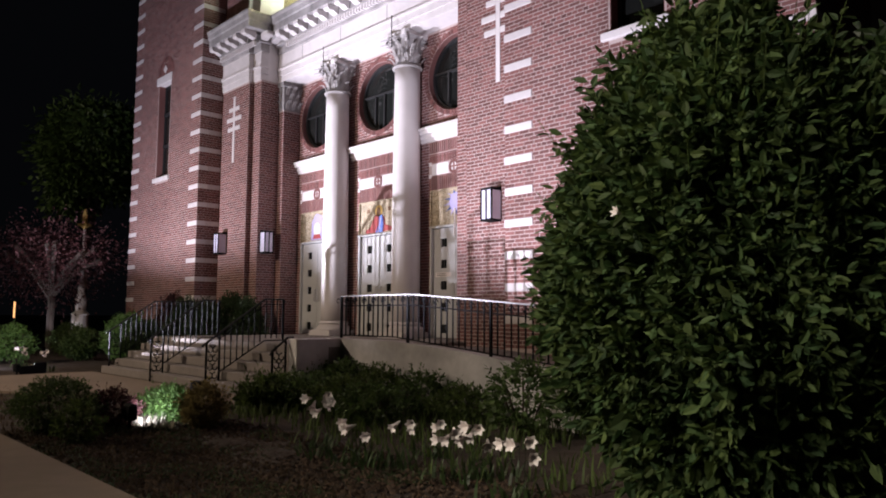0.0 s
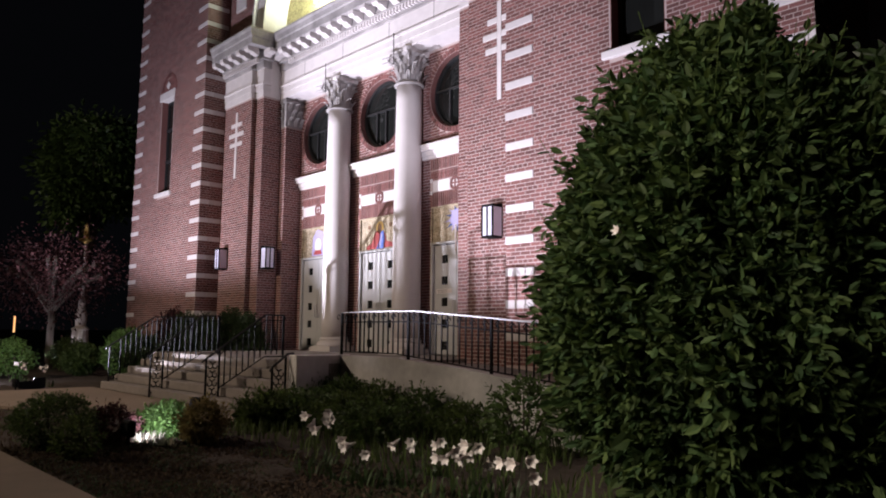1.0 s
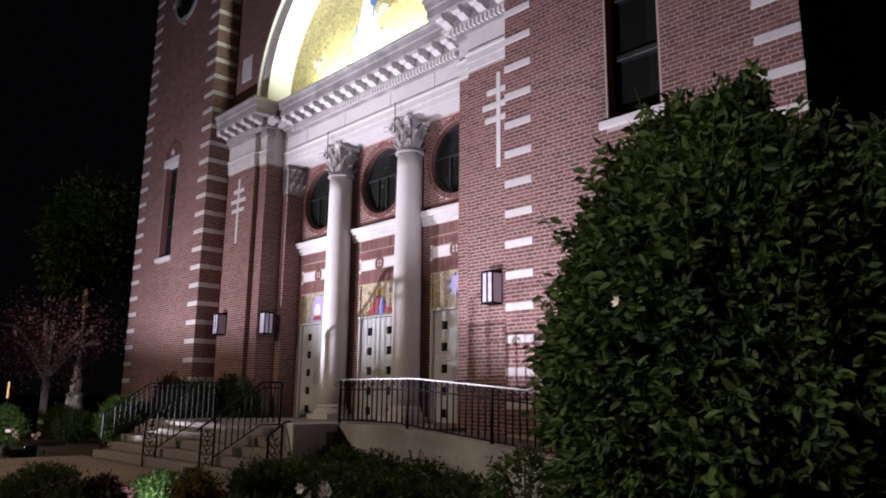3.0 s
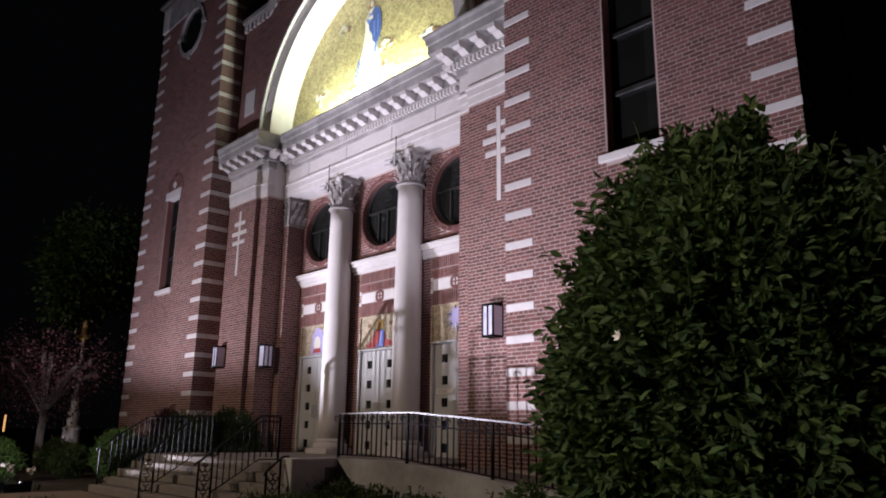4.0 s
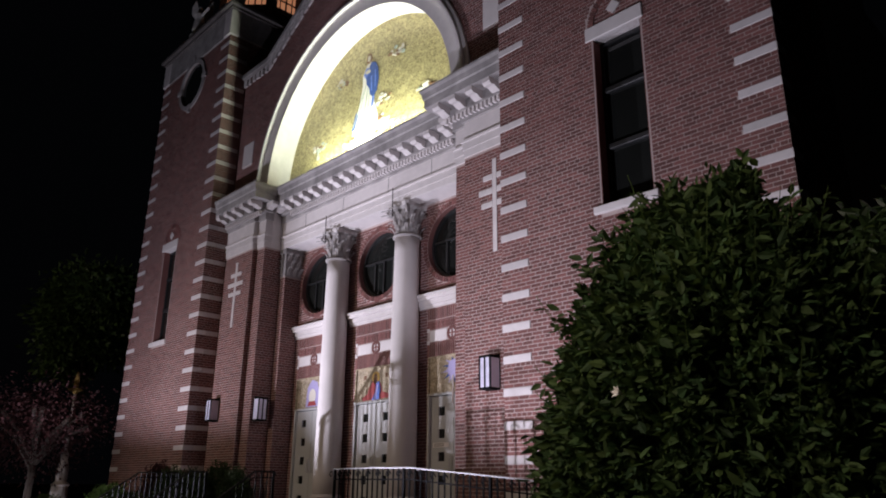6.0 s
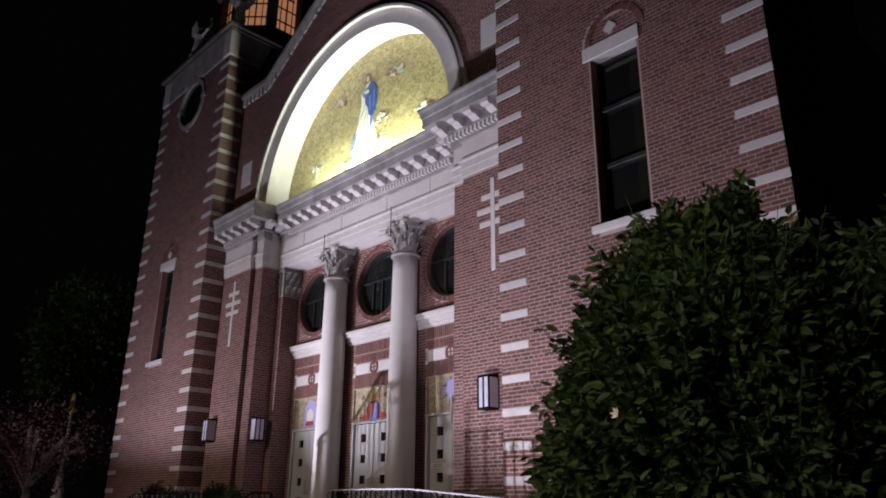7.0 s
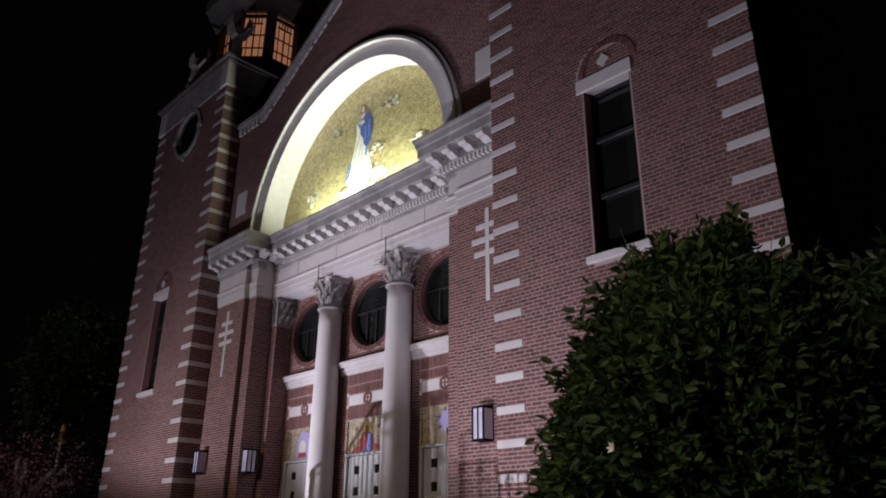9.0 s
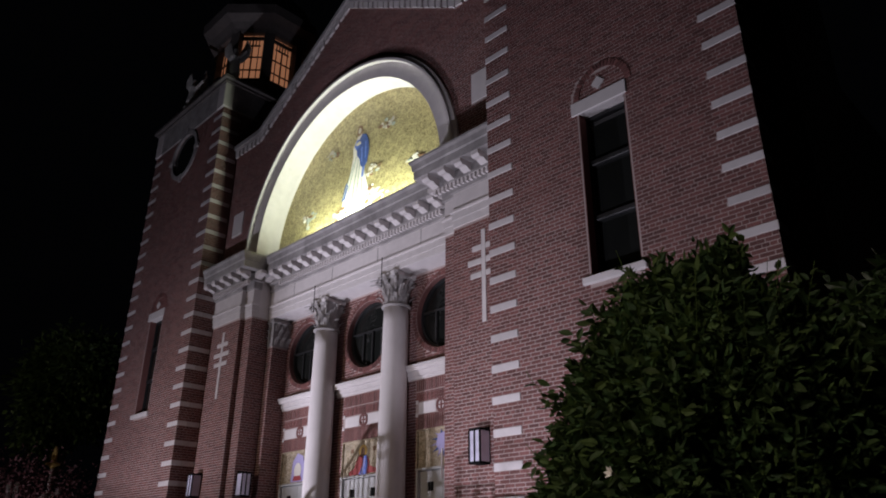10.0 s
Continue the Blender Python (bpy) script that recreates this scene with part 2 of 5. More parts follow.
def brick_spans(u0, u1, z0, z1, holes, COURSE=COURSE, base=GROUND):
    """The bricks of one face: (from, to, low, high), cut at the openings."""
    out = []
    first, last = math.ceil((z0 - base) / COURSE - 0.01), math.floor((z1 - base) / COURSE + 0.01)
    for k in range(first, last):
        low, high = base + k * COURSE, base + (k + 1) * COURSE - JOINT
        cuts = sorted(c for h in holes if (c := h(low, high)))
        header = k % 6 == 5
        step = BRICK_LONG / 2 if header else BRICK_LONG
        u = u0 - (step / 2 if k % 2 else 0)
        while u < u1 - 0.01:
            pieces = [(max(u, u0), min(u + step - JOINT, u1))]
            for a, b in cuts:
                pieces = [p for x, y in pieces for p in ((x, min(y, a)), (max(x, b), y)) if p[1] - p[0] > 0.018]
            out += [(a, b, low, high) for a, b in pieces if b - a > 0.018]
            u += step
    return out


def rect_hole(u0, u1, z0, z1):
    return lambda low, high: (u0, u1) if high > z0 + 0.004 and low < z1 - 0.004 else None


def round_hole(cu, cz, r):
    def cut(low, high):
        d = abs((low + high) / 2 - cz)
        return (cu - math.sqrt(r * r - d * d), cu + math.sqrt(r * r - d * d)) if d < r else None
    return cut


def brick_mesh(name, spans, place, parent, rng):
    """One joined field of bricks. place(u, depth, z) gives the corner in the world."""
    verts, faces = [], []
    for a, b, low, high in spans:
        d = PROUD + rng.uniform(-0.0015, 0.002)
        n = len(verts)
        verts += [place(a, 0, low), place(b, 0, low), place(b, 0, high), place(a, 0, high), place(a, d, low), place(b, d, low), place(b, d, high), place(a, d, high)]
        faces += [(n + 4, n + 5, n + 6, n + 7), (n, n + 1, n + 5, n + 4), (n + 1, n + 2, n + 6, n + 5), (n + 2, n + 3, n + 7, n + 6), (n + 3, n, n + 4, n + 7)]
    ob = mesh_part(name, verts, faces, BRICK, parent)
    ob["kind"] = "stuff"
    return ob


def front(y):
    return lambda u, d, z: (u, y - d, z)


def side_right(x):
    return lambda u, d, z: (x + d, u, z)


# ---- the church: towers ----
rng = random.Random(4)
TY, PY, GY, WY, EY = 9.40, 10.09, 10.13, 11.37, 10.78  # fronts: towers, cross panels, gable wall, door wall, middle entablature
XC = -14.278
LX0, LX1, RX0, RX1 = -25.407, -20.262, -8.294, -3.149
TOWER_TOP = 14.5
PHASE = -0.123  # lowest edge of the quoin stones, which come every eight courses
WIN_L, WIN_RT = (-23.36, -22.43), (-6.13, -5.20)
TOWER_MID = (LX0 + LX1) / 2


def square_hole(bm, cx, cz, r, x0, x1, z0, z1, y0, y1, steps=48):
    """A slab with a round hole."""
    rows = []
    for i in range(steps):
        a = 2 * math.pi * (i + 0.5) / steps
        c, s = math.cos(a), math.sin(a)
        k = min(((x1 - cx) / c if c > 0 else (x0 - cx) / c), ((z1 - cz) / s if s > 0 else (z0 - cz) / s))
        rows.append([bm.verts.new(p) for p in ((cx + r * c, y0, cz + r * s), (cx + k * c, y0, cz + k * s), (cx + k * c, y1, cz + k * s), (cx + r * c, y1, cz + r * s))])
    for i in range(steps):
        p, q = rows[i], rows[(i + 1) % steps]
        for k in range(4):
            bm.faces.new((p[k], p[(k + 1) % 4], q[(k + 1) % 4], q[k]))
    bmesh.ops.recalc_face_normals(bm, faces=bm.faces[:])


def quoins(parent, x0, x1, phase, course, y0=TY - 0.014, y1=TY + 0.3):
    bm = bmesh.new()
    box(bm, x0, x1, y0, y1, -0.004, 2 * course - 0.007, 0.006)
    mesh = bpy.data.meshes.new("quoin_stone")
    bm.to_mesh(mesh)
    bm.free()
    mesh.materials.append(QUOIN)
    z = phase
    while z < TOWER_TOP - 0.2:
        ob = new("quoin_stone", mesh)
        ob.parent = parent
        ob.location = (rng.uniform(-0.006, 0.006), 0, z)
        z += 8 * course


QUOIN = material("quoin_stone", (0.60, 0.555, 0.55), 0.85, 0, 6, 0.15, 0.2, 0, 0.2, 0.9, per_object=0.1)


def quoin_holes(x0, x1, phase, course):
    def cut(low, high):
        m = ((low + high) / 2 - phase) % (8 * course)
        return (x0, x1) if m < 2 * course else None
    return cut


def tower(name, x0, x1, wx0, wx1, wcx, round_window, phase, course, label):
    w = thing(name, label, "wall", kind="structure")
    wz0, wz1, back = 4.37, 7.45, TY + 5.145
    bm = bmesh.new()
    top = 12.4 if round_window else TOWER_TOP
    for b in ((x0, wx0, TY, TY + 0.45, GROUND, top), (wx1, x1, TY, TY + 0.45, GROUND, top), (wx0, wx1, TY, TY + 0.45, GROUND, wz0)):
        box(bm, *b)
    cz, r = 13.60, 0.82
    if round_window:
        box(bm, wx0, wx1, TY, TY + 0.45, wz1, 12.4)
        square_hole(bm, wcx, cz, r, x0, x1, 12.4, TOWER_TOP, TY, TY + 0.45)
    else:
        box(bm, wx0, wx1, TY, TY + 0.45, wz1, TOWER_TOP)
    for b in ((x0, x0 + 0.4, TY + 0.45, back, GROUND, TOWER_TOP), (x1 - 0.4, x1, TY + 0.45, back, GROUND, TOWER_TOP), (x0 + 0.4, x1 - 0.4, back - 0.4, back, GROUND, TOWER_TOP), (x0 + 0.4, x1 - 0.4, TY + 0.45, back - 0.4, TOWER_TOP - 0.3, TOWER_TOP)):
        box(bm, *b)
    part("mortar_bed", bm, MORTAR, w)
    ql = 0.616
    holes = [rect_hole(wx0 - 0.03, wx1 + 0.03, wz0 - 0.14, wz1 + 0.28), quoin_holes(x0 - 1, x0 + ql, phase, course), quoin_holes(x1 - ql, x1 + 1, phase, course)]
    if round_window:
        holes.append(round_hole(wcx, cz, 0.98))
    else:
        holes.append(arch_hole(wcx, wz1 + 0.27, 0.60))
    spans = brick_spans(x0 + 0.005, x1 - 0.005, GROUND, TOWER_TOP, holes, course, phase - 40 * course)
    quoins(w, x0 - 0.012, x0 + ql - 0.01, phase, course)
    quoins(w, x1 - ql + 0.01, x1 + 0.012, phase, course)
    return w, spans


def arch_hole(cx, cz, r):
    def cut(low, high):
        d = (low + high) / 2 - cz
        return (cx - math.sqrt(r * r - d * d), cx + math.sqrt(r * r - d * d)) if 0 < d < r else None
    return cut


def wall_brick_parts(parent, spans, u0, u1, z0, z1, y, count=300, course=COURSE):
    """The bricks within a stretch of the wall, one by one; gives back the rest."""
    whole = [s for s in spans if s[0] >= u0 and s[1] <= u1 and s[2] >= z0 and s[3] <= z1 and abs(s[1] - s[0] - BRICK_LONG + JOINT) < 1e-4][:count]
    picked = set(whole)
    bm = bmesh.new()
    box(bm, 0, BRICK_LONG - JOINT, -PROUD, 0.002, 0, course - JOINT, 0.0025)
    mesh = bpy.data.meshes.new("brick")
    bm.to_mesh(mesh)
    bm.free()
    mesh.materials.append(BRICK_PIECE)
    for a, b, low, high in whole:
        ob = new("brick", mesh)
        ob.parent = parent
        ob.location = (a, y + rng.uniform(-0.002, 0.002), low)
    return [s for s in spans if s not in picked]


def window_in_tower(name, x0, x1, label):
    z0, z1 = 4.37, 7.45
    w = thing(name, label, "window", "tall tower windows", "structure")
    part("jamb", solid([(x0, x0 + 0.012, TY + 0.004, TY + 0.3, z0, z1), (x1 - 0.012, x1, TY + 0.004, TY + 0.3, z0, z1)]), BRICK, w)
    part("sill", solid([(x0 - 0.14, x1 + 0.1, TY - 0.07, TY + 0.2, z0 - 0.13, z0)], 0.012), STONE, w)
    part("lintel", solid([(x0 - 0.14, x1 + 0.06, TY - 0.03, TY + 0.3, z1, z1 + 0.27)], 0.012), STONE, w)
    fr = 0.06
    part("frame", solid([(x0, x0 + fr, TY + 0.2, TY + 0.3, z0, z1), (x1 - fr, x1, TY + 0.2, TY + 0.3, z0, z1), (x0 + fr, x1 - fr, TY + 0.2, TY + 0.3, z0, z0 + fr), (x0 + fr, x1 - fr, TY + 0.2, TY + 0.3, z1 - fr, z1)]), FRAME, w)
    edges = [z0 + fr, 5.45, 6.50, z1 - fr]
    for z in edges[1:3]:
        part("transom", solid([(x0 + fr, x1 - fr, TY + 0.16, TY + 0.3, z - 0.05, z + 0.05)], 0.015), FRAME, w)
    for a, b in zip(edges, edges[1:]):
        part("pane", solid([(x0 + fr, x1 - fr, TY + 0.24, TY + 0.255, a + 0.05, b - 0.05)]), DARK_GLASS, w)
    return w


left_tower, left_spans = tower("wall_left_tower", LX0, LX1, *WIN_L, TOWER_MID, True, PHASE, COURSE, "red brick church tower with pale stone quoins at its corners")
left_spans = wall_brick_parts(left_tower, left_spans, -22.3, -20.9, 1.2, 5.0, TY)
brick_mesh("brickwork", left_spans, front(TY), left_tower, rng)
side_spans = brick_spans(TY + 0.005, TY + 3.0, GROUND, TOWER_TOP, [quoin_holes(TY - 1, PY, PHASE, COURSE)], COURSE, PHASE - 40 * COURSE)
brick_mesh("brickwork", side_spans, side_right(LX1), left_tower, rng)
bm = bmesh.new()
box(bm, LX1 - 0.2, LX1 + 0.013, TY + 0.31, PY - 0.01, -0.004, 2 * COURSE - 0.007, 0.004)
side_mesh = bpy.data.meshes.new("quoin_return")
bm.to_mesh(side_mesh)
bm.free()
side_mesh.materials.append(QUOIN)
for k in range(26):
    ob = new("quoin_return", side_mesh)
    ob.parent, ob.location = left_tower, (0, 0, PHASE + k * 8 * COURSE)
right_tower, right_spans = tower("wall_right_tower", RX0, RX1, *WIN_RT, -5.67, False, PHASE, COURSE, "red brick church tower with pale stone quoins, lit from below")
right_spans = wall_brick_parts(right_tower, right_spans, -7.66, -6.3, 1.6, 6.2, TY)
brick_mesh("brickwork", right_spans, front(TY), right_tower, rng)
brick_mesh("brickwork", brick_spans(TY + 0.005, TY + 2.2, 3.0, TOWER_TOP, []), side_right(RX1), right_tower, rng)
window_in_tower("window_1", *WIN_L, "tall dark tower window with pale stone lintel and sill")
window_in_tower("window_2", *WIN_RT, "tall dark window with two transoms and pale stone lintel")
# relieving arch of upright bricks with a stone diamond over each window
for wx, wall in ((-5.62, right_tower), (-22.84, left_tower)):
    bm = bmesh.new()
    for i in range(23):
        a = radians(4 + 172 * i / 22)
        m = Matrix.Translation((wx, TY - 0.004, 7.72)) @ Matrix.Rotation(-a, 4, "Y") @ Matrix.Translation((0.53, 0, 0)) @ Matrix.Diagonal((0.12, 0.03, 0.058, 1))
        bmesh.ops.create_cube(bm, size=1, matrix=m)
    part("arch_bricks", bm, BRICK, wall)
    spans = brick_spans(wx - 0.46, wx + 0.46, 7.72, 8.19, [lambda lo, hi, wx=wx: (wx - 9, wx - math.sqrt(max(0.215 - ((lo + hi) / 2 - 7.72) ** 2, 0))), lambda lo, hi, wx=wx: (wx + math.sqrt(max(0.215 - ((lo + hi) / 2 - 7.72) ** 2, 0)), wx + 9), lambda lo, hi, wx=wx: (wx - 0.06 - (0.14 - abs((lo + hi) / 2 - 7.915)), wx - 0.06 + (0.14 - abs((lo + hi) / 2 - 7.915))) if abs((lo + hi) / 2 - 7.915) < 0.13 else None])
    brick_mesh("brickwork", spans, front(TY), wall, rng)
    bm = bmesh.new()
    d = 0.135
    prism(bm, [(wx - 0.06 - d, 7.915), (wx - 0.06, 7.915 - d), (wx - 0.06 + d, 7.915), (wx - 0.06, 7.915 + d)], TY - 0.02, TY + 0.05)
    part("diamond_stone", bm, STONE, wall)
# round window of the left tower
oculus = thing("window_3", "round dark tower window in a pale stone ring", "window", kind="structure")
bm = bmesh.new()
ring(bm, TOWER_MID, 13.60, 0.82, 0.97, TY - 0.05, TY + 0.2)
part("stone_ring", bm, WEATHERED, oculus)
bm = bmesh.new()
ring(bm, TOWER_MID, 13.60, 0.001, 0.83, TY + 0.03, TY + 0.04)
part("pane", bm, DARK_GLASS, oculus)
for a in (0, 90, 180, 270):
    bm = bmesh.new()
    m = Matrix.Translation((TOWER_MID, TY - 0.02, 13.60)) @ Matrix.Rotation(radians(a), 4, "Y") @ Matrix.Translation((0.95, 0, 0)) @ Matrix.Diagonal((0.3, 0.1, 0.16, 1))
    bmesh.ops.create_cube(bm, size=1, matrix=m)
    part("keystone", bm, WEATHERED, oculus)


def winged_finial(x, y, z, turn, parent):
    """A weathered winged finial on a small pedestal, as one plain shape."""
    bm = bmesh.new()
    lathe(bm, [(0.30, z), (0.30, z + 0.22), (0.20, z + 0.28), (0.23, z + 0.5), (0.17, z + 0.95), (0.20, z + 1.15), (0.08, z + 1.3), (0.10, z + 1.4), (0.09, z + 1.5), (0.02, z + 1.56)], x, y, 12)
    c, q = math.cos(turn), math.sin(turn)
    for k in (-1, 1):
        rows = []
        for f, out, up, wide in ((0, 0.1, 1.05, 0.13), (0.4, 0.28, 1.35, 0.2), (0.75, 0.36, 1.7, 0.14), (1, 0.33, 2.0, 0.02)):
            px, py = x + k * out * c - 0.12 * q, y + k * out * q + 0.12 * c
            rows.append([bm.verts.new((px + d * wide * c, py + d * wide * q + e * 0.025, z + up + w)) for d, e, w in ((-1, 0, 0.03), (0, -1, -0.08), (1, 0, -0.05), (0, 1, 0.0))])
        for p, r in zip(rows, rows[1:]):
            for i in range(4):
                bm.faces.new((p[i], p[(i + 1) % 4], r[(i + 1) % 4], r[i]))
        bm.faces.new(rows[-1])
    tube(bm, [(x, y, z + 1.15), (x + 0.22 * c + 0.12 * q, y + 0.22 * q - 0.12 * c, z + 1.1), (x + 0.5 * c + 0.2 * q, y + 0.5 * q - 0.2 * c, z + 1.28)], 0.05)
    bmesh.ops.recalc_face_normals(bm, faces=bm.faces[:])
    part("winged_finial", bm, FINIAL, parent, "pale winged stone finial on the parapet corner")


# base lightened in place of street light, which doesn't reach the parapet here
FINIAL = material("weathered_finial", (0.62, 0.60, 0.57), 0.85, 0, 8, 0.25, 0.3, 0, 0.3, 2.0)


def tower_crown(name, x0, x1, lantern):
    c = thing(name, "weathered stone cornice and parapet crowning a brick tower", "cornice", "tower crowns", "structure")
    y0, y1 = TY, TY + 5.145
    z = TOWER_TOP
    part("frieze_band", solid([(x0 - 0.03, x1 + 0.03, y0 - 0.03, y1, z, z + 0.95)], 0.01), WEATHERED, c)
    part("cornice", solid([(x0 - 0.10, x1 + 0.10, y0 - 0.10, y1 + 0.1, z + 0.95, z + 1.05), (x0 - 0.20, x1 + 0.20, y0 - 0.20, y1 + 0.2, z + 1.05, z + 1.17)], 0.015), LANTERN_METAL, c)
    part("parapet", solid([(x0 + 0.25, x1 - 0.25, y0 + 0.25, y1 - 0.25, z + 1.17, z + 1.5)], 0.02), LANTERN_METAL, c)
    # stone strips that clasp the corners below the cornice
    for cx in (x0 + 0.2, x1 - 0.2):
        part("corner_strip", solid([(cx - 0.24, cx + 0.24, y0 - 0.06, y0 + 0.3, z - 0.02, z + 0.94)], 0.02), QUOIN, c)
    for cx, cy, turn in ((x0 + 2.05, y0 + 0.15, 0.5), (x1 - 0.3, y0 + 0.3, 0.7), (x1 - 0.35, y1 - 0.5, 0.9)):
        winged_finial(cx, cy, z + 1.17, turn, c)
    for k in range(5):
        bx = x0 + 0.95 + k * 0.82
        bm = bmesh.new()
        lathe(bm, [(0.20, z + 1.17), (0.22, z + 1.3), (0.12, z + 1.4), (0.17, z + 1.52), (0.05, z + 1.7)], bx, y0 + 0.1, 10)
        part("parapet_knob", bm, WEATHERED, c)
    if not lantern:
        return
    cx, cy, ap = TOWER_MID, TY + 2.57, 1.62
    t = thing("bell_lantern", "dark octagonal tower lantern with warm lit windows", "lantern")
    k = 1 / math.cos(math.pi / 8)
    bm = bmesh.new()
    lathe(bm, [((ap + 0.25) * k, z + 1.17), ((ap + 0.25) * k, 16.75), ((ap + 0.12) * k, 16.9), ((ap + 0.12) * k, 17.05)], cx, cy, 8, math.pi / 8)
    part("drum", bm, LANTERN_METAL, t)
    bm = bmesh.new()
    lathe(bm, [((ap + 0.05) * k, 19.25), ((ap + 0.12) * k, 19.4), ((ap + 0.30) * k, 19.6), ((ap + 0.62) * k, 19.75), ((ap + 0.66) * k, 20.15), ((ap + 0.5) * k, 20.3), ((ap + 0.05) * k, 21.2), ((ap - 0.7) * k, 22.2), (0.15, 22.8)], cx, cy, 8, math.pi / 8)
    part("roof", bm, LANTERN_METAL, t)
    wide = 2 * ap * math.tan(math.pi / 8)
    for i in range(8):
        a = i * math.pi / 4
        post = bmesh.new()
        m = Matrix.Translation((cx, cy, 0)) @ Matrix.Rotation(a + math.pi / 8, 4, "Z") @ Matrix.Translation((ap * k - 0.1, 0, 18.16)) @ Matrix.Diagonal((0.26, 0.40, 2.24, 1))
        bmesh.ops.create_cube(post, size=1, matrix=m)
        part("pier", post, LANTERN_METAL, t)
        face = Matrix.Translation((cx, cy, 0)) @ Matrix.Rotation(a, 4, "Z")
        bm = bmesh.new()
        bmesh.ops.create_cube(bm, size=1, matrix=face @ Matrix.Translation((ap - 0.16, 0, 18.16)) @ Matrix.Diagonal((0.02, wide, 2.24, 1)))
        win = part("window", bm, LANTERN_GLASS, t, "warm glowing amber window")
        for u, zz, su, sz in ((0, 18.1, 0.05, 2.2), (-0.25, 18.1, 0.025, 2.2), (0.25, 18.1, 0.025, 2.2), (0, 17.6, wide, 0.04), (0, 18.2, wide, 0.04), (0, 18.75, 0.62, 0.05), (0.12, 18.9, 0.035, 0.4), (-0.12, 18.9, 0.035, 0.4), (0, 19.1, wide, 0.16)):
            bm = bmesh.new()
            bmesh.ops.create_cube(bm, size=1, matrix=face @ Matrix.Translation((ap - 0.12, u, zz)) @ Matrix.Diagonal((0.05, su, sz, 1)))
            part("tracery_bar", bm, LANTERN_METAL, win)
    return t


LANTERN_GLASS = glow("amber_window", (0.85, 0.36, 0.19), 0.62)
tower_crown("cornice_left_tower", LX0, LX1, True)
tower_crown("cornice_right_tower", RX0, RX1, False)

# ---- portal walls ----
portal = thing("wall_portal", "recessed red brick portal wall with three bays", "wall", kind="structure")
ENT0 = 6.68
PLX, PRX = XC - 3.96, XC + 3.96
STEP_L, STEP_R = XC - 4.37, XC + 4.37  # where the cross panels step back
SY = PY + 0.15  # front of the narrow strips beside them
PIY = 10.83  # front of the pilasters
bm = bmesh.new()
for b in ((LX1, STEP_L, PY, WY + 0.4, GROUND, ENT0), (STEP_L, PLX, SY, WY + 0.4, GROUND, ENT0), (PRX, STEP_R, SY, WY + 0.4, GROUND, ENT0), (STEP_R, RX0, PY, WY + 0.4, GROUND, ENT0)):
    box(bm, *b)
part("mortar_bed", bm, MORTAR, portal)
cross_x = (XC - 5.211, XC + 5.211)
spans = []
for a, b in ((LX1, STEP_L), (STEP_R, RX0)):
    spans += brick_spans(a + 0.004, b - 0.004, GROUND, ENT0, [])
spans = wall_brick_parts(portal, spans, STEP_R, RX0, 0.8, 4.6, PY)
brick_mesh("brickwork", spans, front(PY), portal, rng)
brick_mesh("brickwork", brick_spans(STEP_L + 0.004, PLX - 0.004, GROUND, ENT0, []) + brick_spans(PRX + 0.004, STEP_R - 0.004, GROUND, ENT0, []), front(SY), portal, rng)
brick_mesh("brickwork", brick_spans(PY + 0.006, SY, GROUND, ENT0, []), side_right(STEP_L), portal, rng)
brick_mesh("brickwork", brick_spans(SY + 0.006, PIY, GROUND, ENT0, []), side_right(PLX), portal, rng)
# pilasters against the piers, their capitals follow
bm = bmesh.new()
PIL_L, PIL_R = PLX + 0.27, PRX - 0.27
PIL_Z = 5.85
box(bm, PLX, PIL_L, PIY, WY, GROUND, PIL_Z)
box(bm, PIL_R, PRX, PIY, WY, GROUND, PIL_Z)
part("pilaster_bed", bm, MORTAR, portal)
brick_mesh("brickwork", brick_spans(PIY + 0.005, WY, GROUND, PIL_Z, []), side_right(PIL_L), portal, rng)
brick_mesh("brickwork", brick_spans(PLX + 0.002, PIL_L - 0.002, GROUND, PIL_Z, []), front(PIY), portal, rng)
BAYS = (XC - 2.72, XC, XC + 2.72)
HALF = 0.79
LANDING = -0.51
DOOR_Z0, DOOR_Z1, PANEL_Z1 = LANDING, 2.04, 2.88  # door foot, door head, head of the mosaic panel
BAND = 3.366  # middle of the pale band with the boss
WIN_Z, WIN_R = 5.56, 0.88
bm = bmesh.new()
edges = [PLX, (BAYS[0] + BAYS[1]) / 2, (BAYS[1] + BAYS[2]) / 2, PRX]
for cx, a, b in zip(BAYS, edges, edges[1:]):
    box(bm, a, cx - HALF, WY, WY + 0.4, GROUND, PANEL_Z1)
    box(bm, cx + HALF, b, WY, WY + 0.4, GROUND, PANEL_Z1)
    box(bm, cx - HALF, cx + HALF, WY, WY + 0.4, GROUND, DOOR_Z0)
    box(bm, a, b, WY, WY + 0.4, PANEL_Z1, 4.4)
    square_hole(bm, cx, WIN_Z, WIN_R, a, b, 4.4, ENT0 + 0.05, WY, WY + 0.4)
part("mortar_bed", bm, MORTAR, portal)
holes = [lambda lo, hi: None]
for cx in BAYS:
    holes += [rect_hole(cx - HALF, cx + HALF, GROUND, BAND - 0.13), rect_hole(cx - HALF - 0.04, cx + HALF + 0.04, BAND - 0.13, BAND + 0.14), round_hole(cx, WIN_Z, WIN_R + 0.13), rect_hole(cx - HALF - 0.05, cx + HALF + 0.05, 3.74, 4.36)]
brick_mesh("brickwork", brick_spans(PIL_L, PIL_R, GROUND, ENT0, holes), front(WY), portal, rng)
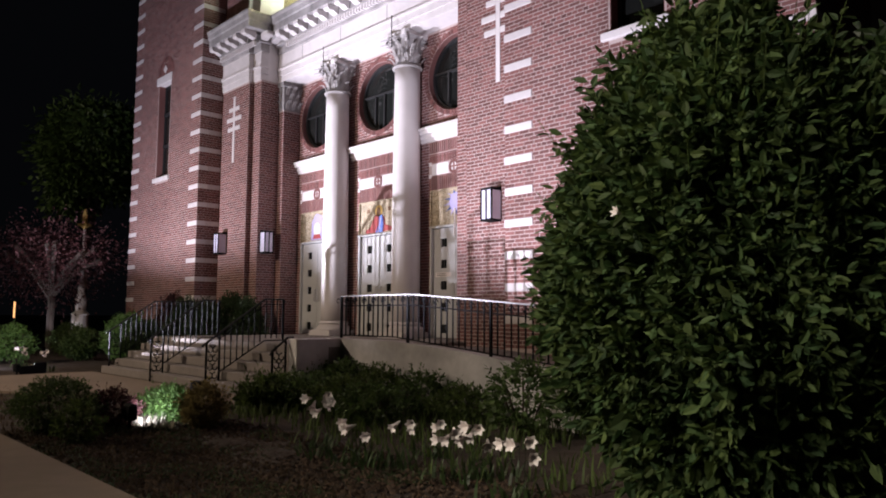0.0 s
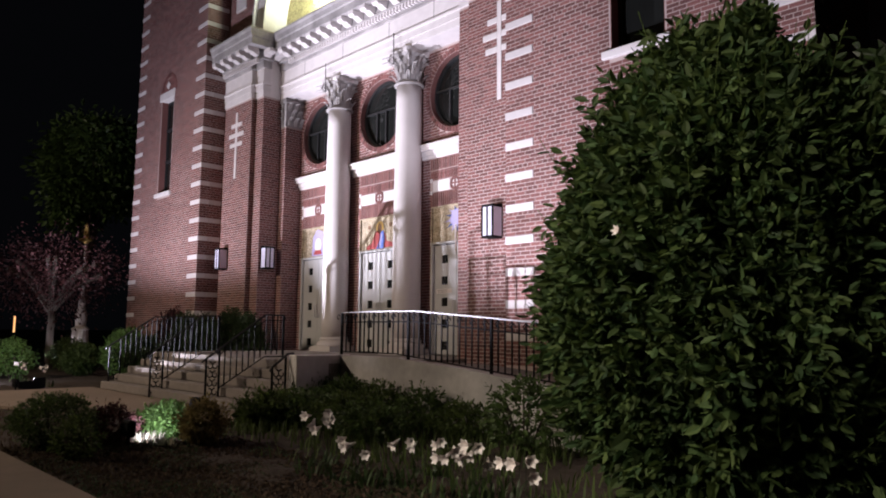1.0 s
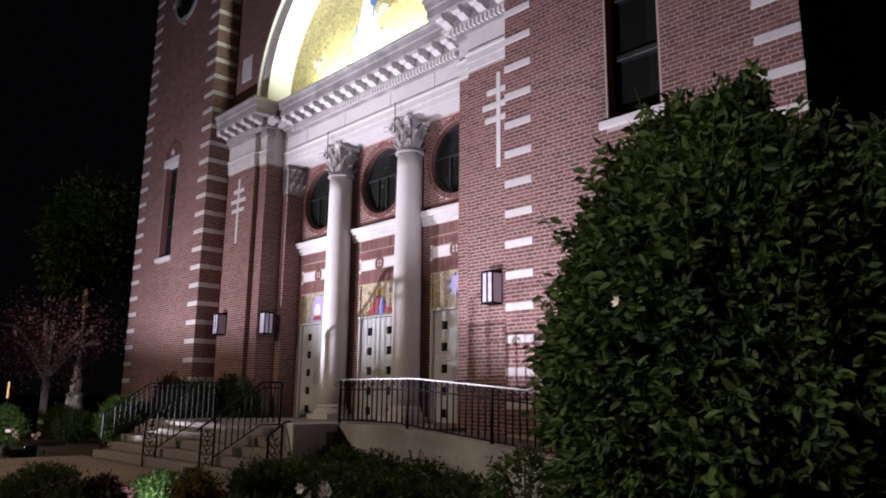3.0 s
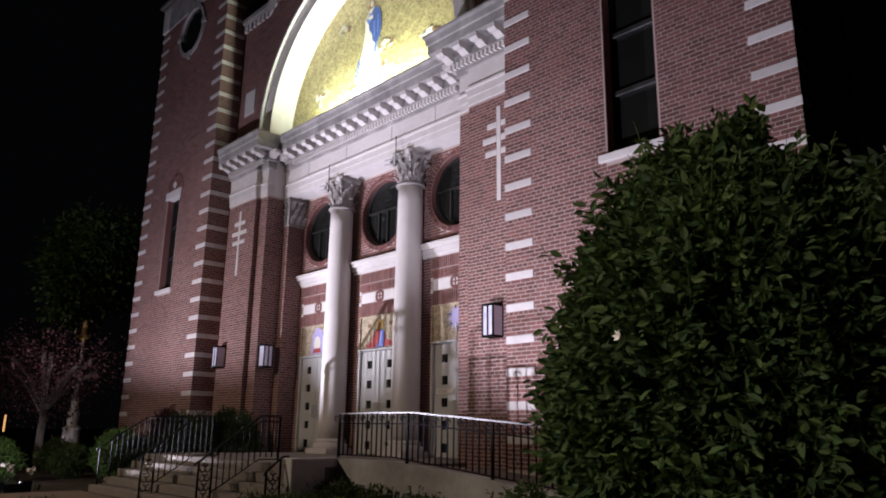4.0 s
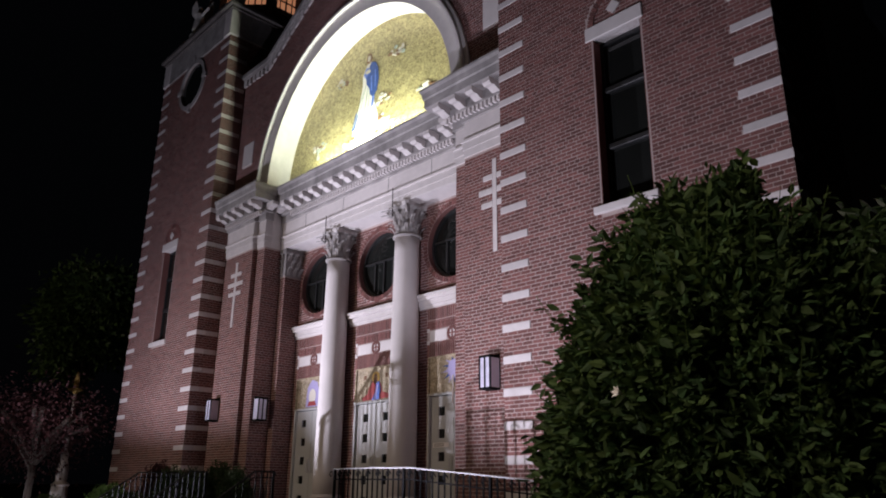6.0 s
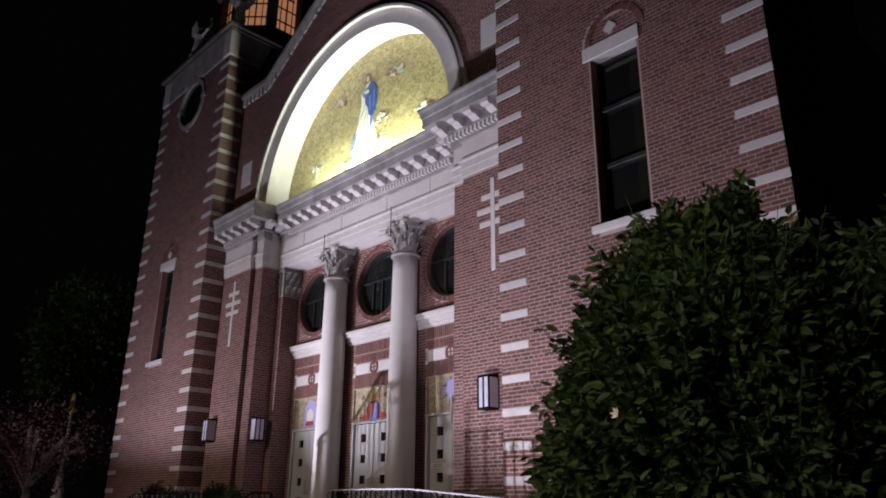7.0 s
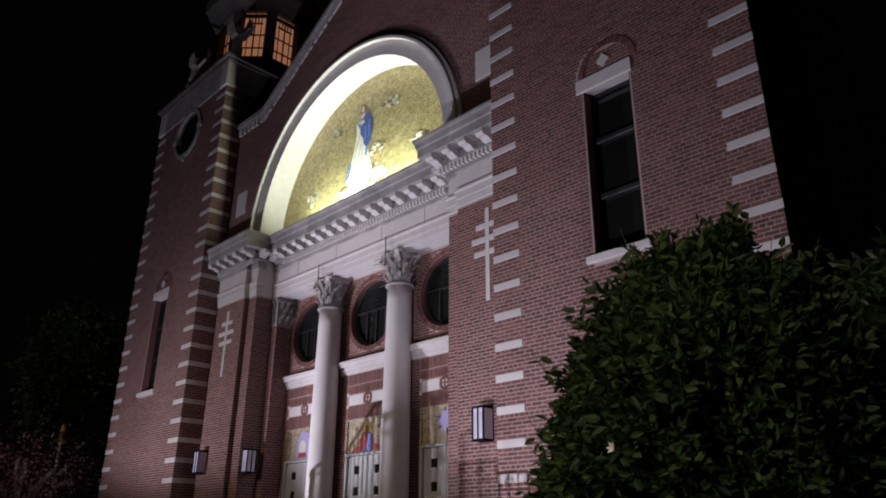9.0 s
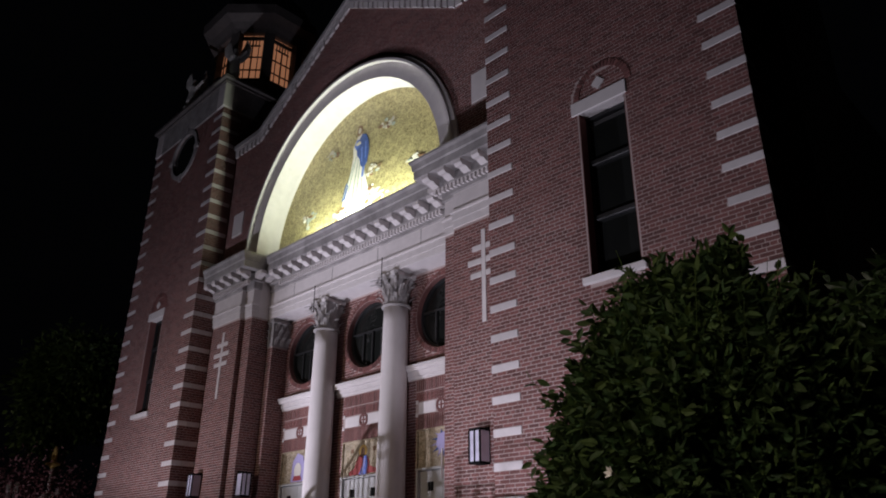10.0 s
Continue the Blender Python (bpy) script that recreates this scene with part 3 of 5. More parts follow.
for cx in BAYS:
    bm = bmesh.new()
    for i in range(60):
        a = 2 * math.pi * i / 60
        bmesh.ops.create_cube(bm, size=1, matrix=Matrix.Translation((cx, WY + 0.03, WIN_Z)) @ Matrix.Rotation(a, 4, "Y") @ Matrix.Translation((WIN_R + 0.06, 0, 0)) @ Matrix.Diagonal((0.11, 0.1, 0.078, 1)))
    part("window_ring_bricks", bm, BRICK, portal)
    bm = bmesh.new()
    ring(bm, cx, WIN_Z, WIN_R - 0.014, WIN_R + 0.004, WY + 0.004, WY + 0.22, steps=48)
    part("window_reveal", bm, BRICK, portal)
    bm = bmesh.new()
    for z0, z1, y in ((BAND + 0.15, 3.735, WY - 0.006), (PANEL_Z1 + 0.01, BAND - 0.145, WY - 0.006), (3.755, 4.02, WY - 0.006)):
        x = cx - HALF - 0.03
        while x < cx + HALF:
            box(bm, x, x + 0.054, y, y + 0.05, z0, z1)
            x += 0.069
    part("soldier_bricks", bm, BRICK, portal)
    # pale band with a round brick boss that carries a cross
    for x0, x1 in ((cx - HALF + 0.06, cx - 0.165), (cx + 0.165, cx + HALF - 0.06)):
        part("band_stone", solid([(x0, x1, WY - 0.015, WY + 0.05, BAND - 0.125, BAND + 0.125)], 0.006), STONE, portal)
    for x0 in (cx - HALF - 0.035, cx + HALF - 0.045):
        for z0 in (BAND - 0.19, BAND + 0.10):
            part("band_stone", solid([(x0, x0 + 0.08, WY - 0.02, WY + 0.05, z0, z0 + 0.085)], 0.004), STONE, portal)
    bm = bmesh.new()
    ring(bm, cx, BAND, 0.10, 0.16, WY - 0.02, WY + 0.05, steps=32)
    part("boss_ring", bm, BRICK, portal)
    bm = bmesh.new()
    ring(bm, cx, BAND, 0.001, 0.10, WY - 0.004, WY + 0.05, steps=32)
    part("boss", bm, STONE, portal)
    part("boss_cross", solid([(cx - 0.095, cx + 0.095, WY - 0.022, WY + 0.02, BAND - 0.015, BAND + 0.015), (cx - 0.015, cx + 0.015, WY - 0.024, WY + 0.02, BAND - 0.1, BAND + 0.1)]), BRICK, portal)
    # string course of the bay
    bm = bmesh.new()
    x0, x1 = max(cx - 1.1, PIL_L + 0.02), min(cx + 1.1, PIL_R - 0.02)
    for d, z0, z1 in ((0.05, 4.04, 4.11), (0.09, 4.11, 4.22), (0.17, 4.22, 4.30), (0.21, 4.30, 4.36)):
        box(bm, x0, x1, WY - d, WY + 0.03, z0, z1, 0.006)
    part("string_course", bm, STONE, portal)
for x in cross_x:
    bm = bmesh.new()
    box(bm, x - 0.055, x + 0.055, PY - 0.02, PY + 0.05, 4.43, 6.406, 0.005)
    part("cross_upright", bm, STONE, portal)
    for z, h in ((6.03, 0.31), (5.73, 0.43), (5.44, 0.36)):
        for a, b in ((x - h, x - 0.056), (x + 0.056, x + h)):
            part("cross_arm", solid([(a, b, PY - 0.02, PY + 0.05, z - 0.06, z + 0.06)], 0.005), STONE, portal)

# ---- doors and round windows ----


def double_door(name, cx):
    d = thing(name, "pale painted double door with rows of small square panes", "door", "church doors", "structure")
    y = WY + 0.06
    part("frame", solid([(cx - HALF, cx - HALF + 0.06, WY - 0.01, WY + 0.2, DOOR_Z0, 2.03), (cx + HALF - 0.06, cx + HALF, WY - 0.01, WY + 0.2, DOOR_Z0, 2.03), (cx - HALF, cx + HALF, WY - 0.03, WY + 0.2, 2.0, 2.05)], 0.006), DOOR, d)
    for s in (-1, 1):
        x0, x1 = sorted((cx + s * 0.006, cx + s * (HALF - 0.065)))
        mid, half = (x0 + x1) / 2 + s * 0.02, 0.098
        rows = [1.66 - 0.488 * i for i in range(5)]
        boxes = [(x0, mid - half, y, y + 0.05, DOOR_Z0 + 0.02, 1.99), (mid + half, x1, y, y + 0.05, DOOR_Z0 + 0.02, 1.99)]
        z = 1.99
        for r in rows:
            boxes.append((mid - half, mid + half, y, y + 0.05, r + half, z))
            z = r - half
        boxes.append((mid - half, mid + half, y, y + 0.05, DOOR_Z0 + 0.02, z))
        leaf = part("leaf", solid(boxes), DOOR, d)
        for r in rows:
            part("pane", solid([(mid - half, mid + half, y + 0.03, y + 0.036, r - half, r + half)]), DARK_GLASS, leaf)
        bm = bmesh.new()
        hx = cx + s * 0.07
        tube(bm, [(hx, y, 0.38), (hx, y - 0.06, 0.41), (hx, y - 0.06, 0.69), (hx, y, 0.72)], 0.014)
        part("handle", bm, RAIL, leaf, "steel pull handle")
    m = thing("mosaic_panel", "mosaic panel of pale gold tesserae over a door", "mosaic", "door mosaics")
    part("panel", solid([(cx - HALF + 0.02, cx + HALF - 0.02, WY + 0.03, WY + 0.12, 2.055, PANEL_Z1 - 0.01)]), DOOR_MOSAIC, m)
    part("edging", solid([(cx - HALF, cx + HALF, WY - 0.01, WY + 0.12, PANEL_Z1 - 0.02, PANEL_Z1 + 0.005), (cx - HALF, cx - HALF + 0.03, WY - 0.01, WY + 0.12, 2.055, PANEL_Z1 - 0.02), (cx + HALF - 0.03, cx + HALF, WY - 0.01, WY + 0.12, 2.055, PANEL_Z1 - 0.02)]), DOOR_MOSAIC, m)
    return m


def flat_shape(name, outline, y, mat, parent, label=""):
    bm = bmesh.new()
    prism(bm, outline, y - 0.006, y + 0.004)
    return part(name, bm, mat, parent, label)


def oval(cx, cz, rx, rz, n=20, a0=0.0, a1=360.0):
    return [(cx + rx * math.cos(radians(a0 + (a1 - a0) * i / n)), cz + rz * math.sin(radians(a0 + (a1 - a0) * i / n))) for i in range(n)]


# white strip added to stand in for a trim edge catching the light
trim = thing("wall_trim", "slim white strip for the lit trim edge beside a door mosaic", "trim", kind="structure")
part("conduit", solid([(-11.49, -11.455, WY - 0.08, WY - 0.04, 1.78, 2.40)], 0.008), PETAL, trim)
panels = [double_door(f"door_{i + 1}", cx) for i, cx in enumerate(BAYS)]
my = WY + 0.026
cx = BAYS[0]
flat_shape("field_shape", [(cx - 0.3, 2.085), (cx + 0.28, 2.085), (cx + 0.33, 2.415), (cx + 0.2, 2.735), (cx - 0.05, 2.815), (cx - 0.25, 2.615)], my, LILAC, panels[0])
flat_shape("field_shape", oval(cx, 2.365, 0.16, 0.2), my - 0.008, CREAM, panels[0])
flat_shape("field_shape", [(cx - 0.2, 2.115), (cx + 0.2, 2.115), (cx + 0.14, 2.235), (cx - 0.14, 2.235)], my - 0.012, RED, panels[0])
cx = BAYS[1]
BLUE_SASH = mosaic_material("sash_mosaic", (0.16, 0.24, 0.62), (0.10, 0.16, 0.45), 30)
flat_shape("field_shape", [(cx - 0.5, 2.075), (cx + 0.52, 2.095), (cx + 0.5, 2.195), (cx + 0.27, 2.255), (cx + 0.22, 2.435), (cx + 0.1, 2.535), (cx - 0.12, 2.535), (cx - 0.24, 2.395), (cx - 0.3, 2.235), (cx - 0.52, 2.145)], my, RED, panels[1])
flat_shape("field_shape", [(cx - 0.12, 2.075), (cx + 0.16, 2.075), (cx + 0.22, 2.315), (cx + 0.14, 2.515), (cx + 0.04, 2.475), (cx + 0.02, 2.275)], my - 0.008, BLUE_SASH, panels[1])
flat_shape("field_shape", [(cx - 0.02, 2.075), (cx + 0.03, 2.075), (cx + 0.12, 2.435), (cx + 0.09, 2.455)], my - 0.012, LILAC, panels[1])
flat_shape("field_shape", oval(cx, 2.615, 0.15, 0.15), my, GILT, panels[1])
flat_shape("field_shape", oval(cx, 2.605, 0.075, 0.105), my - 0.008, BROWN, panels[1])
for s in (-1, 1):
    flat_shape("field_shape", [(cx + s * 0.42 - 0.05, 2.595), (cx + s * 0.42 + 0.05, 2.595), (cx + s * 0.42 + 0.05, 2.695), (cx + s * 0.42 - 0.05, 2.695)], my, BROWN, panels[1])
cx = BAYS[2]
flat_shape("field_shape", oval(cx + 0.02, 2.555, 0.19, 0.22), my, LILAC, panels[2])
for i in range(12):
    a = radians(30 * i + 8)
    c, s = math.cos(a), math.sin(a)
    flat_shape("ray_shape", [(cx + 0.02 + 0.18 * c - 0.03 * s, 2.555 + 0.2 * s + 0.03 * c), (cx + 0.02 + 0.18 * c + 0.03 * s, 2.555 + 0.2 * s - 0.03 * c), (cx + 0.02 + 0.4 * c, 2.535 + 0.3 * s)], my - 0.006, BLUE if i % 2 else LILAC, panels[2])
notice = thing("door_notice", "small pale paper notice taped to a door", "notice")
part("sheet", solid([(-12.2, -11.7, WY + 0.05, WY + 0.056, 0.88, 0.98)]), PETAL, notice)
for z in (0.905, 0.945):
    part("bar", solid([(-12.16, -11.85, WY + 0.046, WY + 0.05, z, z + 0.012)]), FRAME, notice)
for i, cx in enumerate(BAYS):
    w = thing(f"window_{i + 4}", "round dark window with thin glazing bars in brick ring", "window", "round portal windows", "structure")
    bm = bmesh.new()
    ring(bm, cx, WIN_Z, WIN_R - 0.07, WIN_R, WY + 0.14, WY + 0.24, steps=48)
    part("frame", bm, FRAME, w)
    bm = bmesh.new()
    ring(bm, cx, WIN_Z, 0.001, WIN_R - 0.06, WY + 0.2, WY + 0.206, steps=48)
    part("pane", bm, DARK_GLASS, w)
    bars = [(cx - 0.02, cx + 0.02, WY + 0.15, WY + 0.2, WIN_Z - 0.82, WIN_Z + 0.1), (cx - 0.8, cx + 0.8, WY + 0.15, WY + 0.2, WIN_Z + 0.1, WIN_Z + 0.14)]
    for s in (-0.36, 0.36):
        bars.append((cx + s - 0.02, cx + s + 0.02, WY + 0.15, WY + 0.2, WIN_Z - 0.66, WIN_Z + 0.1))
    for b in bars:
        part("glazing_bar", solid([b]), FRAME, w)

# ---- entablature ----
ent = thing("entablature", "pale limestone entablature with dentils and modillion cornice", "entablature", kind="structure")
LAYERS = [(0.0, 6.68, 6.85), (0.02, 6.85, 7.02), (0.055, 7.02, 7.08), (0.0, 7.08, 7.51), (0.05, 7.51, 7.59), (0.05, 7.59, 7.72), (0.14, 7.72, 7.78), (0.12, 7.78, 7.97)]
SEGMENTS = [(PLX, PRX, EY, WY + 0.3, 0, 0), (LX1 + 0.004, STEP_L, PY - 0.03, SY, 0, 1), (LX1 + 0.004, PLX, SY - 0.03, SY + 0.2, 0, 1), (STEP_R, RX0 - 0.004, PY - 0.03, SY, 1, 0), (PRX, RX0 - 0.004, SY - 0.03, SY + 0.2, 1, 0)]
for x0, x1, y, yb, gl, gr in SEGMENTS:
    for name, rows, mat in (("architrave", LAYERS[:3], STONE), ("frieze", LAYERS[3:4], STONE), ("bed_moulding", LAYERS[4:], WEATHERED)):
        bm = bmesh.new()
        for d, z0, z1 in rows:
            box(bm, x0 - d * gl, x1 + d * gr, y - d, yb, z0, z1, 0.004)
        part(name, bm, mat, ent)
# back of the ressauts, between them and the deeper wall
part("frieze_return", solid([(LX1 + 0.004, PLX, SY + 0.2, WY + 0.3, 6.68, 7.97), (PRX, RX0 - 0.004, SY + 0.2, WY + 0.3, 6.68, 7.97)]), STONE, ent)
part("joint_line", solid([(x, x + 0.012, EY - 0.003, EY + 0.02, 7.09, 7.50) for x in (-17.0, -15.2, -13.3, -11.7)]), FRAME, ent)


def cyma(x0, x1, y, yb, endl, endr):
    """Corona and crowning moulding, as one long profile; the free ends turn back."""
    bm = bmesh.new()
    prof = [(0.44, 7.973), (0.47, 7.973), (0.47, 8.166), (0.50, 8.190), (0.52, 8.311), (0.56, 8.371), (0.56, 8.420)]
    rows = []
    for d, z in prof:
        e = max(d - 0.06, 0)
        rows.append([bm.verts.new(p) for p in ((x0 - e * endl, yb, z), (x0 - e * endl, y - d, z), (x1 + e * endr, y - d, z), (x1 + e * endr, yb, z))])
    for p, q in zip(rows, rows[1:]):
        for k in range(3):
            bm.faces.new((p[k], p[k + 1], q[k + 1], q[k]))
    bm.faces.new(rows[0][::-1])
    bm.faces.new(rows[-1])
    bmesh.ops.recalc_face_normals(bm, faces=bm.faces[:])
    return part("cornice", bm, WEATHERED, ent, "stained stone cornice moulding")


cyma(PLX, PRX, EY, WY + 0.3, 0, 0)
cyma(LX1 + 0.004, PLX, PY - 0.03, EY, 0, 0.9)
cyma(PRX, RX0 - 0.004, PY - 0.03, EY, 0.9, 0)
tooth = bmesh.new()
box(tooth, -0.03, 0.03, -0.09, 0, 7.592, 7.716)
tooth_mesh = bpy.data.meshes.new("dentil")
tooth.to_mesh(tooth_mesh)
tooth.free()
tooth_mesh.materials.append(STONE)
mod = bmesh.new()
prism(mod, [(-0.36, 7.970), (-0.36, 7.876), (-0.3, 7.828), (-0.2, 7.840), (-0.1, 7.791), (0, 7.767), (0, 7.970)], -0.1, 0.1)
bmesh.ops.rotate(mod, verts=mod.verts[:], cent=(0, 0, 0), matrix=Matrix.Rotation(radians(90), 3, "Z"))
mod_mesh = bpy.data.meshes.new("modillion")
mod.to_mesh(mod_mesh)
mod.free()
mod_mesh.materials.append(STONE)
for x0, x1, y in ((PLX + 0.62, PRX - 0.62, EY), (LX1 + 0.1, PLX + 0.02, PY - 0.03), (PRX - 0.02, RX0 - 0.05, PY - 0.03)):
    n = round((x1 - x0) / 0.115)
    for i in range(n + 1):
        ob = new("dentil", tooth_mesh)
        ob.parent, ob.location = ent, (x0 + (x1 - x0) * i / n, y - 0.048, 0)
    n = max(2, round((x1 - x0) / 0.49))
    for i in range(n + 1):
        ob = new("modillion", mod_mesh)
        ob.parent, ob.location = ent, (x0 + (x1 - x0) * i / n, y - 0.1, 0)
for x, s in ((PLX, 1), (PRX, -1)):
    for y in (PY + 0.12, PY + 0.45):
        ob = new("modillion", mod_mesh)
        ob.parent, ob.location, ob.rotation_euler = ent, (x + s * 0.1, y, 0), (0, 0, s * radians(90))

# ---- gable wall with the mosaic niche ----
gable = thing("wall_gable", "red brick gable wall around a great arched niche", "wall", kind="structure")
AZ, AR = 8.50, 4.52
KNEE, LOW, APEX = 4.42, 12.64, 15.39
arc = [(XC + AR * math.cos(radians(a)), AZ + AR * math.sin(radians(a))) for a in range(180, -1, -2)]
outline = [(LX1, 8.2), (XC - AR, 8.2), *arc, (XC + AR, 8.2), (RX0, 8.2), (RX0, LOW + 0.1), (XC + KNEE, LOW + 0.1), (XC, APEX + 0.1), (XC - KNEE, LOW + 0.1), (LX1, LOW + 0.1)]
bm = bmesh.new()
prism(bm, outline, GY, GY + 0.5)
part("mortar_bed", bm, MORTAR, gable)


def over_rake(side):
    def cut(low, high):
        z = (low + high) / 2
        if z < LOW:
            return None
        half = max(KNEE * (APEX - z) / (APEX - LOW), 0)
        return (XC - 99, XC - half) if side < 0 else (XC + half, XC + 99)
    return cut


blocks = [(-19.87, -19.27), (-9.38, -8.80)]
holes = [round_hole(XC, AZ, AR), over_rake(-1), over_rake(1)] + [rect_hole(a, b, 9.62, 10.40) for a, b in blocks]
gable_spans = wall_brick_parts(gable, brick_spans(LX1 + 0.02, RX0 - 0.02, 8.42, APEX, holes), -11.0, RX0, 8.6, 12.2, GY)
brick_mesh("brickwork", gable_spans, front(GY), gable, rng)
for a, b in blocks:
    part("stone_block", solid([(a, b, GY - 0.025, GY + 0.1, 9.62, 10.40)], 0.008), STONE, gable)
# coping with small corbels under it
knots = [(LX1 + 0.02, LOW), (XC - KNEE, LOW), (XC, APEX), (XC + KNEE, LOW), (RX0 - 0.02, LOW)]
for (xa, za), (xb, zb) in zip(knots, knots[1:]):
    for name, d, h0, h1, mat in (("corbel_backing", 0.02, 0.0, 0.27, BRICK), ("coping", 0.16, 0.31, 0.45, WEATHERED), ("coping_lip", 0.10, 0.27, 0.31, WEATHERED)):
        bm = bmesh.new()
        prism(bm, [(xa, za + h0), (xb, zb + h0), (xb, zb + h1), (xa, za + h1)], GY - d, GY + 0.5)
        part(name, bm, mat, gable)
    length = math.hypot(xb - xa, zb - za)
    n = round(length / 0.27)
    for i in range(n):
        f = (i + 0.5) / n
        bm = bmesh.new()
        x, z, w = xa + (xb - xa) * f, za + (zb - za) * f, 0.075 + 0.03 * (i % 3 == 0)
        slope = (zb - za) / (xb - xa)
        prism(bm, [(x - w, z + 0.02 - w * slope), (x + w, z + 0.02 + w * slope), (x + w, z + 0.25 + w * slope), (x - w, z + 0.25 - w * slope)], GY - 0.08, GY)
        part("corbel", bm, STONE, gable)

niche = thing("mosaic_niche", "arched niche with gold mosaic and glowing white reveal", "mosaic niche", kind="structure")
NY, NR = 10.88, 3.98
for name, r0, r1, y0, y1, mat in (("archivolt", 3.92, 4.34, GY - 0.02, GY + 0.3, STONE), ("archivolt_bead", 4.34, 4.41, GY - 0.14, GY + 0.3, STONE), ("archivolt_outer", 4.41, 4.52, GY - 0.07, GY + 0.3, STONE)):
    bm = bmesh.new()
    ring(bm, XC, AZ, r0, r1, y0, y1, 0, 180, 90)
    part(name, bm, mat, niche)
bm = bmesh.new()
ring(bm, XC, AZ, 3.92, 4.3, GY + 0.02, NY + 0.05, 0, 180, 90, NR, 4.3)
part("reveal", bm, STONE, niche)
bm = bmesh.new()
prism(bm, [(XC + (NR + 0.1) * math.cos(radians(a)), AZ + (NR + 0.1) * math.sin(radians(a))) for a in range(0, 181, 3)], NY, NY + 0.15)
part("mosaic_field", bm, GOLD_MOSAIC, niche)
fy = NY - 0.006
MX, MZ = -14.42, 8.95  # foot of the central drawing
fold = mosaic_material("shade_mosaic", (0.42, 0.46, 0.40), (0.3, 0.34, 0.3), 30)


def drawn(points, depth, mat, label=""):
    flat_shape("mosaic_shape", [(MX + 1.25 * x, MZ + z) for x, z in points], fy - depth, mat, niche, label)


drawn([(-0.80, -0.5), (0.60, -0.5), (0.48, 0.1), (0.34, 0.7), (0.20, 1.2), (0.20, 1.8), (0.16, 2.36), (0.02, 2.46), (-0.10, 2.38), (-0.24, 2.08), (-0.22, 1.8), (-0.32, 1.2), (-0.50, 0.5)], 0.0, CREAM, "pale tapering mosaic shape")
drawn([(0.17, 1.26), (0.29, 1.42), (0.34, 1.78), (0.31, 2.12), (0.23, 2.34), (0.08, 2.42), (0.0, 2.3), (0.05, 2.12), (-0.10, 1.98), (-0.08, 1.78), (0.02, 1.62), (0.06, 1.4)], 0.008, BLUE, "deep blue mosaic shape")
drawn([(-0.10, 2.3), (-0.19, 2.12), (-0.12, 1.98), (0.0, 2.06), (0.02, 2.26)], 0.010, BLUE_SASH)
drawn([(0.06, 1.95), (0.10, 1.5), (0.13, 1.5), (0.12, 1.98)], 0.013, BLUE_SASH)
drawn([(0.20, 2.1), (0.22, 1.55), (0.25, 1.58), (0.25, 2.12)], 0.013, BLUE_SASH)
drawn([(-0.56, 0.52), (-0.44, 0.55), (-0.34, 0.95), (-0.42, 1.06)], 0.008, BLUE)
drawn([(0.12, 1.0), (0.18, 1.0), (0.22, 1.3), (0.14, 1.3)], 0.012, BLUE_SASH)
drawn(oval(-0.02, 2.58, 0.10, 0.17, 14), 0.006, BROWN)
drawn(oval(-0.02, 2.57, 0.05, 0.10, 12), 0.012, PALE)
drawn(oval(-0.04, 2.16, 0.09, 0.06, 12), 0.016, PALE)
for x0, z0, x1, z1, w in ((-0.10, 1.75, -0.42, 0.3, 0.02), (-0.02, 1.65, -0.22, 0.1, 0.025), (0.04, 1.5, -0.05, 0.1, 0.02), (0.14, 0.95, 0.16, 0.1, 0.02), (-0.17, 1.6, -0.5, 0.6, 0.015)):
    drawn([(x0 - w * 0.3, z0), (x1 - w, z1), (x1 + w, z1), (x0 + w * 0.3, z0)], 0.012, fold)
q = random.Random(33)
for ox, oz, sx in ((-0.97, 2.27, 0.34), (0.95, 2.23, 0.40), (0.51, 1.08, 0.36), (-1.82, 0.46, 0.44), (1.87, 0.65, 0.36), (0.5, 0.4, 0.44), (-0.6, 0.15, 0.42), (0.7, 0.1, 0.5)):
    for k in range(17):
        a, f = q.uniform(0, 6.28), q.uniform(0.1, 0.75)
        drawn(oval(ox + sx * f * math.cos(a), oz + sx * 0.7 * f * math.sin(a), sx * q.uniform(0.07, 0.22), sx * q.uniform(0.05, 0.15), 9), 0.004 + 0.001 * k, q.choice((PALE, CREAM, fold, PALE, BROWN, BROWN if k > 9 else fold)))
nave = thing("wall_nave", "dark body of the church behind the gable", "wall", kind="structure")
part("body", solid([(LX0 + 1, RX1 - 1, TY + 5.3, TY + 30, GROUND, 12.0)]), MORTAR, nave)
part("niche_back", solid([(LX1 + 0.1, RX0 - 0.1, NY + 0.16, NY + 0.3, 8.2, LOW)]), MORTAR, nave)


# ---- columns ----
CAPITAL = material("carved_capital_stone", (0.50, 0.47, 0.46), 0.9, 0, 16, 0.35, 0.5, 0.1, 0.45, 5.0)

